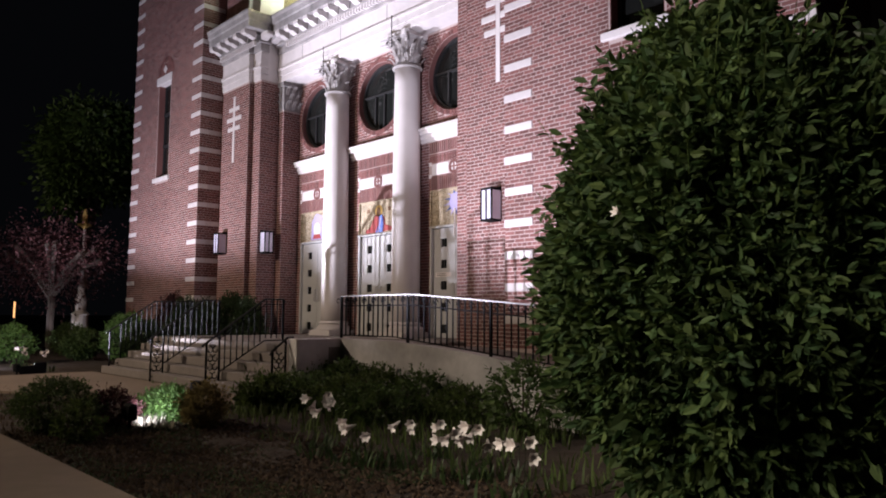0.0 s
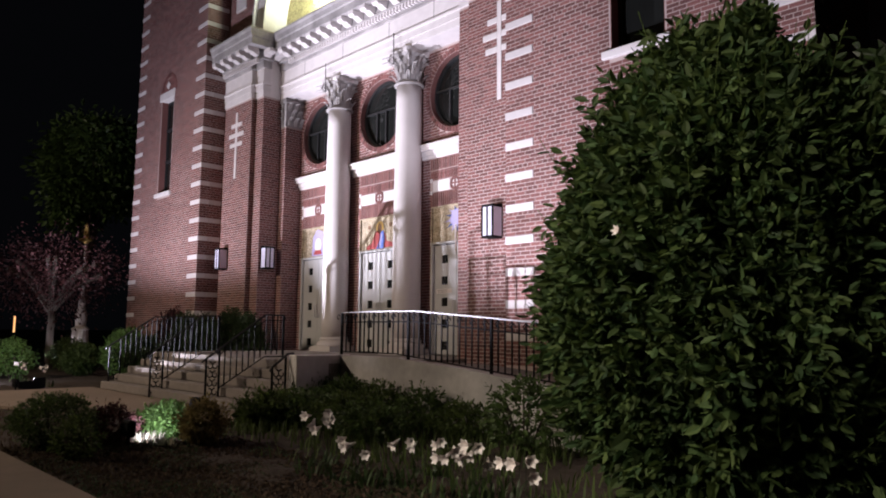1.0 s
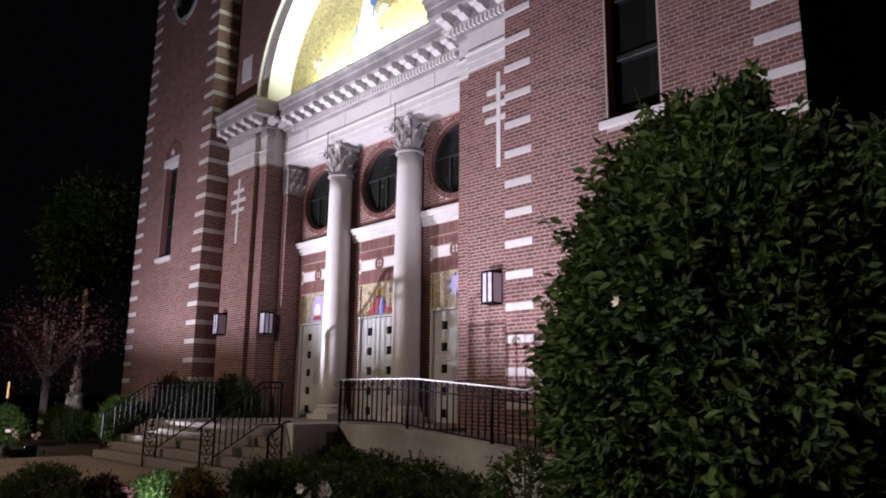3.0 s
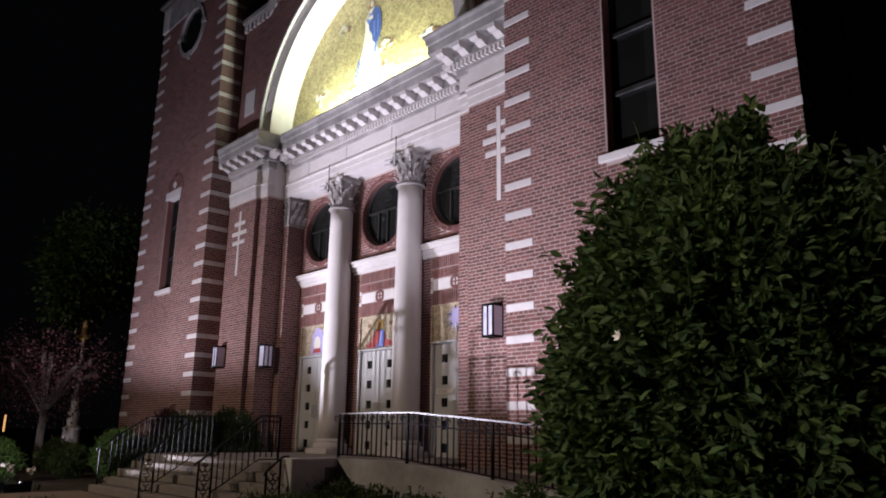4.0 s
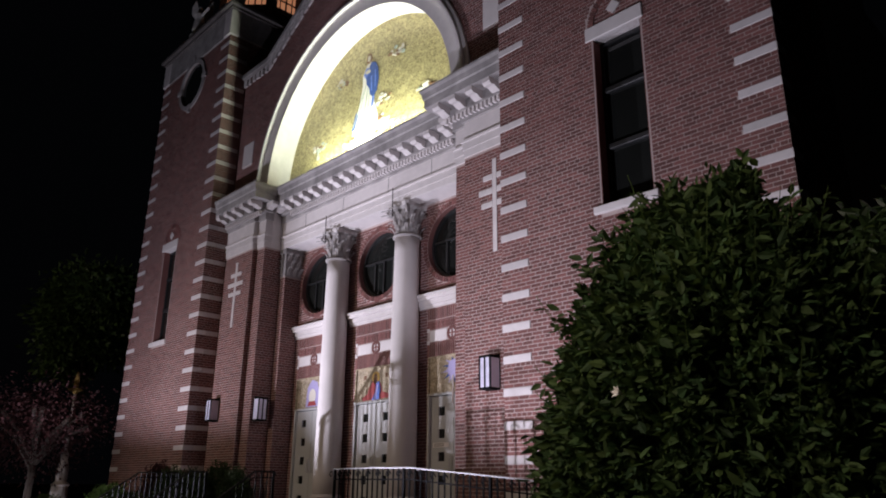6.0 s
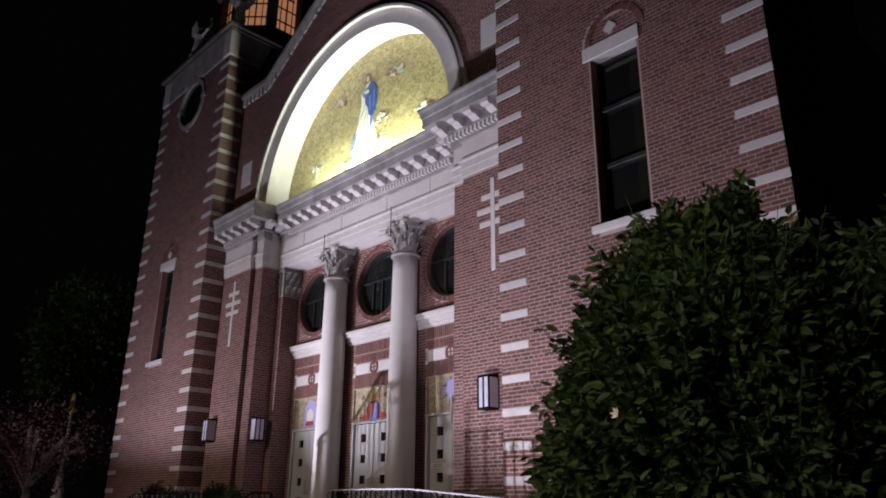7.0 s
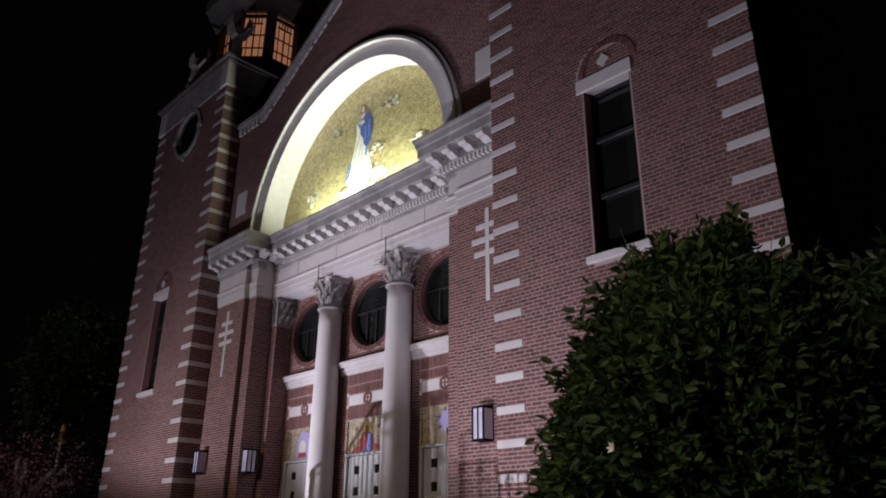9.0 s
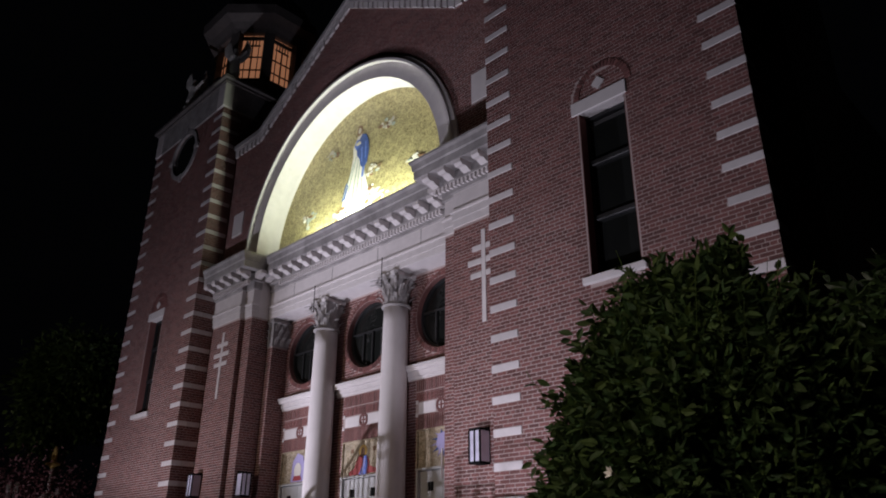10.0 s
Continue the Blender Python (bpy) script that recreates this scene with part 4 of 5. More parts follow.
def acanthus(bm, centre, angle, r, z0, high, wide, curl):
    """One curled leaf against the bell of a capital."""
    rows = []
    for i in range(7):
        f = i / 6
        z = z0 + high * (f if f < 0.85 else 0.85 + (f - 0.85) * -0.4)
        out = r + 0.03 * f + curl * f ** 3
        w = wide * (0.55 + 0.6 * f - 0.85 * f ** 3) * (1.0 if i % 2 else 0.8)
        row = []
        for s, d in ((-1, 0.0), (-0.5, 0.022), (0, 0.008), (0.5, 0.022), (1, 0.0)):
            p = Vector((out + d, s * w, z))
            p.rotate(Euler((0, 0, angle)))
            row.append(bm.verts.new(p + Vector(centre)))
        rows.append(row)
    for p, q in zip(rows, rows[1:]):
        for k in range(4):
            bm.faces.new((p[k], p[k + 1], q[k + 1], q[k]))
    bmesh.ops.solidify(bm, geom=bm.faces[:], thickness=0.018)


def capital(cx, cy, z0, z1, r, parent):
    bm = bmesh.new()
    lathe(bm, [(r * 1.12, z0 - 0.03), (r * 1.15, z0), (r * 1.08, z0 + 0.03), (r * 0.9, z0 + 0.05), (r * 0.9, z0 + 0.4), (r * 1.02, z1 - 0.16), (r * 1.2, z1 - 0.1)], cx, cy, 24)
    # darker than the leaves, so the crevices between them come out dark
    part("bell", bm, WEATHERED, parent)
    bm = bmesh.new()
    k = r * 1.5
    pts = []
    for i in range(4):
        a = math.pi / 4 + i * math.pi / 2
        for t in (-0.09, 0.09):
            pts.append((k * math.cos(a + t), k * math.sin(a + t)))
        a += math.pi / 4
        pts.append((k * 0.66 * math.cos(a), k * 0.66 * math.sin(a)))
    low = [bm.verts.new((cx + x, cy + y, z1 - 0.1)) for x, y in pts]
    top = [bm.verts.new((cx + x * 1.04, cy + y * 1.04, z1)) for x, y in pts]
    bm.faces.new(low[::-1])
    bm.faces.new(top)
    for i in range(len(pts)):
        j = (i + 1) % len(pts)
        bm.faces.new((low[i], low[j], top[j], top[i]))
    part("abacus", bm, CAPITAL, parent)
    for row, (zz, hh, n, off, curl) in enumerate(((z0 + 0.03, 0.26, 8, 0.0, 0.16), (z0 + 0.2, 0.32, 8, 0.5, 0.20), (z0 + 0.43, 0.28, 8, 0.0, 0.23))):
        for i in range(n):
            leaf = bmesh.new()
            acanthus(leaf, (cx, cy, 0), (i + off) * 2 * math.pi / n, r * 0.93, zz, hh, 0.088, curl)
            part("acanthus_leaf", leaf, CAPITAL, parent)
    for i in range(4):
        a = math.pi / 4 + i * math.pi / 2
        bm = bmesh.new()
        c, s = math.cos(a), math.sin(a)
        pts = []
        for q in range(15):
            f = q / 14
            ang = -0.6 + f * 6.8
            rr = 0.115 * (1 - f * 0.7)
            pts.append((r * 1.3 + rr * math.sin(ang), z1 - 0.2 + rr * math.cos(ang)))
        pts = [(r * 1.02, z1 - 0.42)] + pts
        tube(bm, [(cx + u * c, cy + u * s, z) for u, z in pts], 0.028)
        part("volute", bm, CAPITAL, parent)


def column(cx, cy):
    c = thing("column", "smooth round limestone column with weathered Corinthian capital", "column", "portal columns")
    z0, z1 = -0.18, 5.84
    bm = bmesh.new()
    lathe(bm, [(0.335 - 0.035 * (f ** 1.7), z0 + (z1 - z0) * f) for f in [i / 14 for i in range(15)]], cx, cy, 48)
    part("shaft", bm, COLUMN, c, smooth=True)
    bm = bmesh.new()
    lathe(bm, [(0.43, -0.38), (0.445, -0.34), (0.43, -0.28), (0.37, -0.26), (0.36, -0.22), (0.39, -0.2), (0.35, -0.16), (0.325, -0.14)], cx, cy, 40)
    box(bm, cx - 0.45, cx + 0.45, cy - 0.45, min(cy + 0.45, WY), LANDING, -0.38)
    part("base", bm, COLUMN, c)
    capital(cx, cy, z1, 6.665, 0.315, c)
    bm = bmesh.new()
    tube(bm, [(cx - 0.12, cy - 0.40, 6.3), (cx - 0.12, cy - 0.41, 7.08)], 0.012, 5)
    part("thin_rod", bm, IRON, c, "thin dark metal rod")
    for z in (6.4, 6.52):
        bm = bmesh.new()
        tube(bm, [(cx - 0.2, cy - 0.4, z), (cx - 0.52, cy - 0.42, z + 0.02)], 0.014, 5)
        part("prong", bm, WEATHERED, c)
    return c


column(XC - 1.38, 11.06)
column(XC + 1.44, 11.06)
pil = thing("pilaster_capital", "weathered carved stone capital on a brick pilaster", "capital", "pilaster capitals")
part("bell", solid([(PLX + 0.002, PIL_L + 0.01, PIY - 0.02, WY, PIL_Z, 6.66), (PLX + 0.002, PIL_L + 0.07, PIY - 0.07, WY, 6.54, 6.67)], 0.01), WEATHERED, pil)
for z, n, off in ((5.88, 3, 0), (6.09, 3, 0.5), (6.30, 3, 0)):
    for i in range(n):
        leaf = bmesh.new()
        acanthus(leaf, (PIL_L - 0.25, PIY + 0.09 + (i + off) * 0.2, 0), 0, 0.27, z, 0.28, 0.095, 0.15)
        part("acanthus_leaf", leaf, CAPITAL, pil)
    leaf = bmesh.new()
    acanthus(leaf, (PIL_L - 0.13, PIY + 0.23, 0), -math.pi / 2, 0.25, z, 0.28, 0.06, 0.09)
    part("acanthus_leaf", leaf, CAPITAL, pil)
pil2 = thing("pilaster_capital", "weathered carved stone capital on a brick pilaster", "capital", "pilaster capitals")
part("bell", solid([(PIL_R - 0.02, PRX - 0.002, PIY - 0.02, WY, PIL_Z, 6.66)], 0.01), WEATHERED, pil2)


# ---- wall lamps ----
def wall_lamp(m):
    l = thing("wall_lamp", "dark metal wall lantern with frosted pale violet panes", "wall lamp", "portal wall lamps")
    w, h, d = 0.13, 0.27, 0.13
    part("body", solid([(-w, w, -0.02, 0.02, -h - 0.03, h + 0.08), (-w - 0.01, w + 0.01, -d * 2 - 0.01, 0, h, h + 0.045), (-w - 0.01, w + 0.01, -d * 2 - 0.01, 0, -h - 0.04, -h)], 0.005), IRON, l)
    for x, y in ((-w, -2 * d), (w, -2 * d), (-w, 0), (w, 0), (0, -2 * d)):
        part("glazing_bar", solid([(x - 0.014, x + 0.014, y - 0.014, y + 0.014, -h, h)]), IRON, l)
    part("pane", solid([(-w + 0.005, w - 0.005, -2 * d + 0.002, -2 * d + 0.01, -h, h)]), LAMP_GLASS, l, "frosted lit pane")
    for s in (-1, 1):
        part("pane", solid([(s * w - 0.004, s * w + 0.004, -2 * d + 0.01, -0.01, -h, h)]), LAMP_GLASS, l, "frosted lit pane")
    l.matrix_basis = m
    return l


lamp = wall_lamp(pose(-9.13, PY - 0.012, 2.06))
copy_thing(lamp, pose(-19.85, PY - 0.012, 2.06))
copy_thing(lamp, pose(PLX + 0.012, 10.46, 2.02, 0, 0, 90))

# ---- ground, paths, steps ----
ground = thing("ground", "dark mulch soil of the garden beds and far lawn", "ground", kind="structure")
noise.seed_set(3)
bm = bmesh.new()
nx, ny = 120, 70
grid = []
for i in range(nx):
    for j in range(ny):
        x, y = -30 + 30 * i / (nx - 1), 1.9 + 7.4 * j / (ny - 1)
        b = 0.05 * noise.noise(Vector((x * 0.9, y * 0.9, 0))) + 0.025 * noise.noise(Vector((x * 4, y * 4, 3)))
        grid.append(bm.verts.new((x, y, GROUND + b - 0.05)))
for i in range(nx - 1):
    for j in range(ny - 1):
        a = i * ny + j
        bm.faces.new((grid[a], grid[a + ny], grid[a + ny + 1], grid[a + 1]))
part("bed_soil", bm, SOIL, ground)
bm = bmesh.new()
box(bm, -900, 900, -900, 900, GROUND - 1.2, GROUND - 0.16)
part("far_ground", bm, SOIL, ground)


def slab(name, outline, z0, z1, mat, label, category):
    t = tagged(new(name), label, category, kind="structure")
    bm = bmesh.new()
    a = [bm.verts.new((x, y, z0)) for x, y in outline]
    b = [bm.verts.new((x, y, z1)) for x, y in outline]
    bm.faces.new(a[::-1])
    bm.faces.new(b)
    for i in range(len(a)):
        j = (i + 1) % len(a)
        bm.faces.new((a[i], a[j], b[j], b[i]))
    bmesh.ops.recalc_face_normals(bm, faces=bm.faces[:])
    part("slab", bm, mat, t)
    return t


slab("pavement_entrance", [(-17.7, 2.145), (-15.2, 2.145), (-14.4, 3.2), (-12.6, 4.0), (-11.0, 4.8), (-9.9, 5.2), (-9.8, 5.86), (-17.7, 5.86)], GROUND - 0.3, GROUND, PAVING, "tan concrete path leading to the church steps", "path")
slab("pavement_street", [(-90, -3.0), (12, -3.0), (12, 2.11), (-90, 2.14)], GROUND - 0.3, GROUND, PAVING, "tan concrete pavement beside the garden bed", "pavement")
steps = thing("stairs", "worn concrete entrance steps up to the portal landing", "stairs", kind="structure")
SX0, SX1 = -17.15, -10.3
for k in range(5):
    y = 5.86 + 0.285 * k
    z = GROUND + 0.158 * (k + 1)
    back = y + 0.285 if k < 4 else WY + 0.3
    part("step", solid([(SX0, SX1 if k < 4 else -10.06, y, back + 0.004, z - 0.158 if k < 4 else GROUND, z)], 0.012), STEP, steps)
RWY = 7.25
ramp = thing("wall_ramp", "stained concrete retaining wall along the entrance ramp", "wall", kind="structure")


def ramp_top(x):
    return -0.39 if x < -8.74 else -0.39 - 0.10 * (x + 8.74) / 1.44 if x < -7.3 else -0.49 - 0.101 * (x + 7.3)


bm = bmesh.new()
xs = [-10.06, -9.4, -8.74, -8.0, -7.3, -6.5, -5.7, -4.5, -3.3]
prism(bm, [(x, ramp_top(x)) for x in xs] + [(-3.3, GROUND - 0.3), (-10.06, GROUND - 0.3)], RWY, RWY + 0.2)
part("retaining_wall", bm, CONCRETE, ramp)
bm = bmesh.new()
prism(bm, [(x, ramp_top(x) - 0.15) for x in xs] + [(-3.3, GROUND - 0.3), (-10.06, GROUND - 0.3)], RWY + 0.2, TY)
part("ramp_floor", bm, STEP, ramp)
part("cheek_wall", solid([(-10.30, -10.06, 6.40, RWY + 0.2, GROUND - 0.2, -0.38)], 0.015), PIER, ramp, "concrete cheek wall, coloured paler for the floodlight")


# ---- railings ----
def scroll(bm, x, y, z, r, flip=1):
    pts = []
    for q in range(13):
        f = q / 12
        a = flip * (f * 5.2)
        rr = r * (1 - 0.65 * f)
        pts.append((x, y + rr * math.sin(a), z + rr * math.cos(a)))
    tube(bm, pts, 0.011, 4)


def newel(parent, x, y, z0, z1, along=0.24):
    bm = bmesh.new()
    for yy in (y, y + along):
        box(bm, x - 0.014, x + 0.014, yy - 0.014, yy + 0.014, z0, z1 + (yy - y) * 0.65)
    box(bm, x - 0.01, x + 0.01, y, y + along, z0 + 0.08, z0 + 0.1)
    part("newel_post", bm, IRON, parent)
    h = (z1 - z0 - 0.2) / 4
    for i in range(4):
        for s, f in ((0.065, 1), (0.175, -1)):
            bm = bmesh.new()
            scroll(bm, x, y + s * along / 0.24, z0 + 0.16 + h * (i + 0.5), 0.07, f)
            part("scroll", bm, IRON, parent)


def stair_rail(x, y0, z0, y1, z1, yend, base):
    r = thing("stair_railing", "black wrought iron stair railing with scrolled newel", "railing", "stair railings")
    bm = bmesh.new()
    tube(bm, [(x, y0 - 0.06, z0 - 0.05), (x, y0, z0), (x, y1, z1), (x, yend, z1), (x, yend + 0.03, z1 - 0.06)], 0.026, 6, 0.7)
    part("handrail", bm, RAIL_DARK, r, "worn dark metal handrail")
    newel(r, x, y0 + 0.02, base, z0)
    slope = (z1 - z0) / (y1 - y0)
    bm = bmesh.new()
    tube(bm, [(x, y0 + 0.26, z0 - 0.68 + 0.26 * slope), (x, y1, z1 - 0.76), (x, yend, z1 - 0.76)], 0.012, 4)
    tube(bm, [(x, y0 + 0.26, z0 - 0.1 + 0.26 * slope), (x, y1, z1 - 0.1), (x, yend, z1 - 0.1)], 0.01, 4)
    part("lower_rail", bm, IRON, r)
    y = y0 + 0.36
    while y < yend:
        top = min(z0 + (y - y0) * slope, z1)
        part("baluster", solid([(x - 0.009, x + 0.009, y - 0.009, y + 0.009, top - 0.72, top - 0.01)]), IRON, r)
        y += 0.115
    part("end_post", solid([(x - 0.014, x + 0.014, yend - 0.014, yend + 0.014, -0.51, z1)]), IRON, r)
    return r


stair_rail(-16.95, 5.93, -0.37, 6.92, 0.30, 7.85, GROUND)
stair_rail(-14.35, 5.80, -0.48, 6.86, 0.295, 7.22, GROUND)
stair_rail(-12.05, 5.83, -0.50, 6.97, 0.29, 7.36, GROUND)
short = thing("stair_railing", "short black iron railing fixed to the cheek wall", "railing", "stair railings")
bm = bmesh.new()
tube(bm, [(-10.32, 6.08, -0.64), (-10.32, 6.12, -0.57), (-10.32, 6.40, -0.36), (-10.32, 6.5, -0.355)], 0.026, 6, 0.7)
part("handrail", bm, RAIL_DARK, short)
newel(short, -10.32, 6.12, GROUND, -0.57)

rr = thing("ramp_railing", "black iron ramp railing with scroll panels and steel handrail", "railing")
RY = RWY + 0.08


def rail_z(x):
    return 0.325 if x < -8.3 else 0.325 - 0.0785 * (x + 8.3)


bm = bmesh.new()
tube(bm, [(-10.2, RY, 0.24), (-10.17, RY, 0.32), (-9.2, RY, 0.327), (-8.3, RY, 0.32), (-7.1, RY, rail_z(-7.1)), (-5.9, RY, rail_z(-5.9)), (-4.3, RY, rail_z(-4.3))], 0.015, 6, 0.8)
part("handrail", bm, RAIL, rr, "bright steel handrail")
bm = bmesh.new()
tube(bm, [(-10.15, RY, 0.16), (-8.3, RY, 0.16), (-4.3, RY, rail_z(-4.3) - 0.16)], 0.01, 4)
tube(bm, [(-10.15, RY, -0.33), (-8.74, RY, -0.33), (-4.3, RY, ramp_top(-4.3) + 0.07)], 0.01, 4)
part("cross_rail", bm, IRON, rr)
x, i = -10.15, 0
while x < -4.3:
    lo, hi = ramp_top(x), rail_z(x) - 0.01
    thick = 0.018 if i % 14 == 0 else 0.009
    part("baluster", solid([(x - thick, x + thick, RY - thick, RY + thick, lo - 0.02 if i % 14 == 0 else lo + 0.05, hi)]), IRON, rr)
    if i % 2 == 0:
        for s in (-1, 1):
            bm = bmesh.new()
            pts = [(x + s * 0.11 + 0.055 * (1 - 0.6 * q / 10) * math.cos(s * q * 0.55), RY, hi - 0.08 + 0.055 * (1 - 0.6 * q / 10) * math.sin(q * 0.55)) for q in range(11)]
            tube(bm, pts, 0.008, 4)
            part("scroll", bm, IRON, rr)
    x += 0.122
    i += 1

# ---- plants ----


def leaf_cloud(name, anchors, size, mat, parent, seed, shape=0.42, droop=0.3):
    """Leaves as small folded blades. anchors: (point, outward way)."""
    r = np.random.RandomState(seed)
    p = np.array([a for a, _ in anchors], float)
    d = np.array([b for _, b in anchors], float)
    n = len(p)
    d = d + r.normal(0, 0.45, (n, 3)) + np.array([0, 0, -droop])
    d /= np.linalg.norm(d, axis=1, keepdims=True)
    s = np.cross(d, r.normal(0, 1, (n, 3)))
    s /= np.linalg.norm(s, axis=1, keepdims=True) + 1e-9
    u = np.cross(s, d)
    L = (size * r.uniform(0.6, 1.3, n))[:, None]
    w = L * shape
    v = np.stack([p, p + d * L * 0.35 + s * w * 0.5 + u * L * 0.06, p + d * L * 0.7 + s * w * 0.38 + u * L * 0.03, p + d * L - u * L * 0.08,
                  p + d * L * 0.7 - s * w * 0.38 + u * L * 0.03, p + d * L * 0.35 - s * w * 0.5 + u * L * 0.06, p + d * L * 0.5 - u * L * 0.02], 1).reshape(-1, 3)
    base = np.arange(n)[:, None] * 7
    f = np.concatenate([base + np.array(q) for q in ((0, 1, 6), (1, 2, 6), (2, 3, 6), (3, 4, 6), (4, 5, 6), (5, 0, 6))])
    ob = mesh_part(name, v.tolist(), f.tolist(), mat, parent)
    ob["kind"] = "stuff"
    return ob


def lumpy(way, seed):
    return 1 + 0.13 * noise.noise(way * 2.1 + Vector((seed, 0, 0))) + 0.10 * noise.noise(way * 5.0 + Vector((0, seed, 0)))


def shrub(name, label, at, radii, twigs, per, size, mat, seed, parent_cat="shrub", group="", shoots=0.25, inner=0.4, low=-0.75, shape=0.45, stalks=0, droop=0.3):
    """A shrub: stems, and twigs that carry leaves on an uneven crown. radii: half width, half depth, half height."""
    t = thing(name, label, parent_cat, group)
    r = random.Random(seed)
    c = Vector((at[0], at[1], GROUND - 0.05 + radii[2] * 0.95))
    stems = bmesh.new()
    for i in range(7):
        a = r.uniform(0, 6.28)
        e = c + Vector((radii[0] * 0.6 * math.cos(a), radii[1] * 0.6 * math.sin(a), radii[2] * r.uniform(0.0, 0.6)))
        b = Vector((at[0] + 0.1 * radii[0] * math.cos(a), at[1] + 0.1 * radii[1] * math.sin(a), GROUND - 0.1))
        tube(stems, [b, (b + e) / 2 + Vector((0, 0, 0.1 * radii[2])), e], 0.012 * max(radii) ** 0.5 + 0.004, 5)
    part("branchwork", stems, BARK, t)
    anchors, deep = [], []
    for i in range(twigs):
        w = Vector((r.gauss(0, 1), r.gauss(0, 1), r.gauss(0, 1))).normalized()
        if w.z < low:
            w.z = -w.z
        k = lumpy(w, seed)
        taper = 1 - 0.22 * max(w.z, 0) - 0.6 * max(-w.z - 0.15, 0)
        q = c + Vector((w.x * radii[0] * taper, w.y * radii[1] * taper, w.z * radii[2])) * k * r.uniform(0.72, 1.0)
        grow = (w + Vector((0, 0, shoots * 2.2))).normalized()
        length = size * r.uniform(0.8, 2.0) * (1.7 if r.random() < 0.15 else 1.0)
        for j in range(per):
            f = j / max(per - 1, 1)
            a = j * 2.4 + i
            side = Vector((math.cos(a), math.sin(a), 0.15))
            anchors.append((q + grow * length * f, grow * (0.25 + 0.8 * f) + side * (1.0 - 0.55 * f)))
    for i in range(int(twigs * per * inner)):
        w = Vector((r.gauss(0, 1), r.gauss(0, 1), r.gauss(0, 1))).normalized()
        k = r.uniform(0.45, 0.86) * lumpy(w, seed)
        deep.append((c + Vector((w.x * radii[0], w.y * radii[1], max(w.z, -0.95) * radii[2])) * k, w))
    bm = bmesh.new()
    for i in range(stalks):
        w = Vector((r.gauss(0, 1), -abs(r.gauss(0, 1)), r.uniform(-0.6, 1.2))).normalized()
        q = c + Vector((w.x * radii[0], w.y * radii[1], w.z * radii[2])) * lumpy(w, seed) * 0.96
        way = (w * 0.6 + Vector((r.uniform(-0.25, 0.25), 0, 1.0))).normalized() * r.uniform(0.16, 0.36)
        tube(bm, [q, q + way * 0.5 + w * 0.015, q + way + w * 0.05], 0.002, 4)
        for j in range(7):
            a = j * 2.4 + i
            anchors.append((q + way * (0.3 + 0.1 * j), Vector((math.cos(a), math.sin(a), 0.5))))
    if stalks:
        part("new_growth", bm, LEAF_GRASS, t, "thin pale green upright shoots")["kind"] = "stuff"
    leaf_cloud("leaves", anchors, size, mat, t, seed, shape, droop)
    leaf_cloud("inner_leaves", deep, size * 1.5, mat, t, seed + 1, 0.6)
    return t


big = shrub("flowering_shrub", "large dense green shrub with one white blossom", (-1.9, 4.05), (1.02, 0.95, 1.58), 7600, 8, 0.080, LEAF_SHRUB, 11, shoots=0.26, inner=0.45, shape=0.44, stalks=60, droop=0.6)
# the rear shrub takes the darker leaf colour in place of shade
shrub("flowering_shrub", "leafy shrub, leaves coloured dark for the deep shade", (-1.15, 5.95), (1.15, 1.0, 1.72), 1700, 7, 0.12, LEAF_DARK, 12, shoots=0.2, inner=0.5, shape=0.5, stalks=30, droop=0.75)


def blossom(name, at, way, size, label, group=""):
    """A trumpet of six petals."""
    t = thing(name, label, "flower", group)
    turn = Vector(way).to_track_quat("Z", "Y").to_matrix()
    for i in range(6):
        bm = bmesh.new()
        a = i * math.pi / 3
        rows = []
        for f, rad, w in ((0, 0.08, 0.05), (0.45, 0.16, 0.16), (0.8, 0.36, 0.2), (1.0, 0.62, 0.03)):
            row = []
            for s in (-1, 0, 1):
                p = Vector((rad * math.cos(a) - s * w * math.sin(a), rad * math.sin(a) + s * w * math.cos(a), f - 0.06 * abs(s))) * size
                row.append(bm.verts.new(Vector(at) + turn @ p))
            rows.append(row)
        for p, q in zip(rows, rows[1:]):
            for k in range(2):
                bm.faces.new((p[k], p[k + 1], q[k + 1], q[k]))
        part("petal", bm, PETAL, t)
    return t


blossom("blossom", (-1.87, 2.93, 0.48), (-0.3, -0.9, 0.2), 0.045, "single white blossom on the green shrub")


def blades(name, spots, high, mat, parent, seed, lean=0.35, width=0.012):
    r = np.random.RandomState(seed)
    n = len(spots)
    p = np.array(spots, float)
    a = r.uniform(0, 6.28, n)
    h = (high * r.uniform(0.5, 1.2, n))[:, None]
    out = np.stack([np.cos(a), np.sin(a), 0 * a], 1) * h * (lean * r.uniform(0.2, 1.3, n))[:, None]
    side = np.stack([-np.sin(a), np.cos(a), 0 * a], 1) * width
    up = np.array([0, 0, 1.0]) * h
    v = np.stack([p - side, p + side, p + out * 0.35 + up * 0.6 + side * 0.8, p + out * 0.35 + up * 0.6 - side * 0.8, p + out + up], 1).reshape(-1, 3)
    b = np.arange(n)[:, None] * 5
    faces = (b + np.array((0, 1, 2, 3))).tolist() + (b + np.array((3, 2, 4))).tolist()
    ob = mesh_part(name, v.tolist(), faces, mat, parent)
    ob["kind"] = "stuff"
    return ob


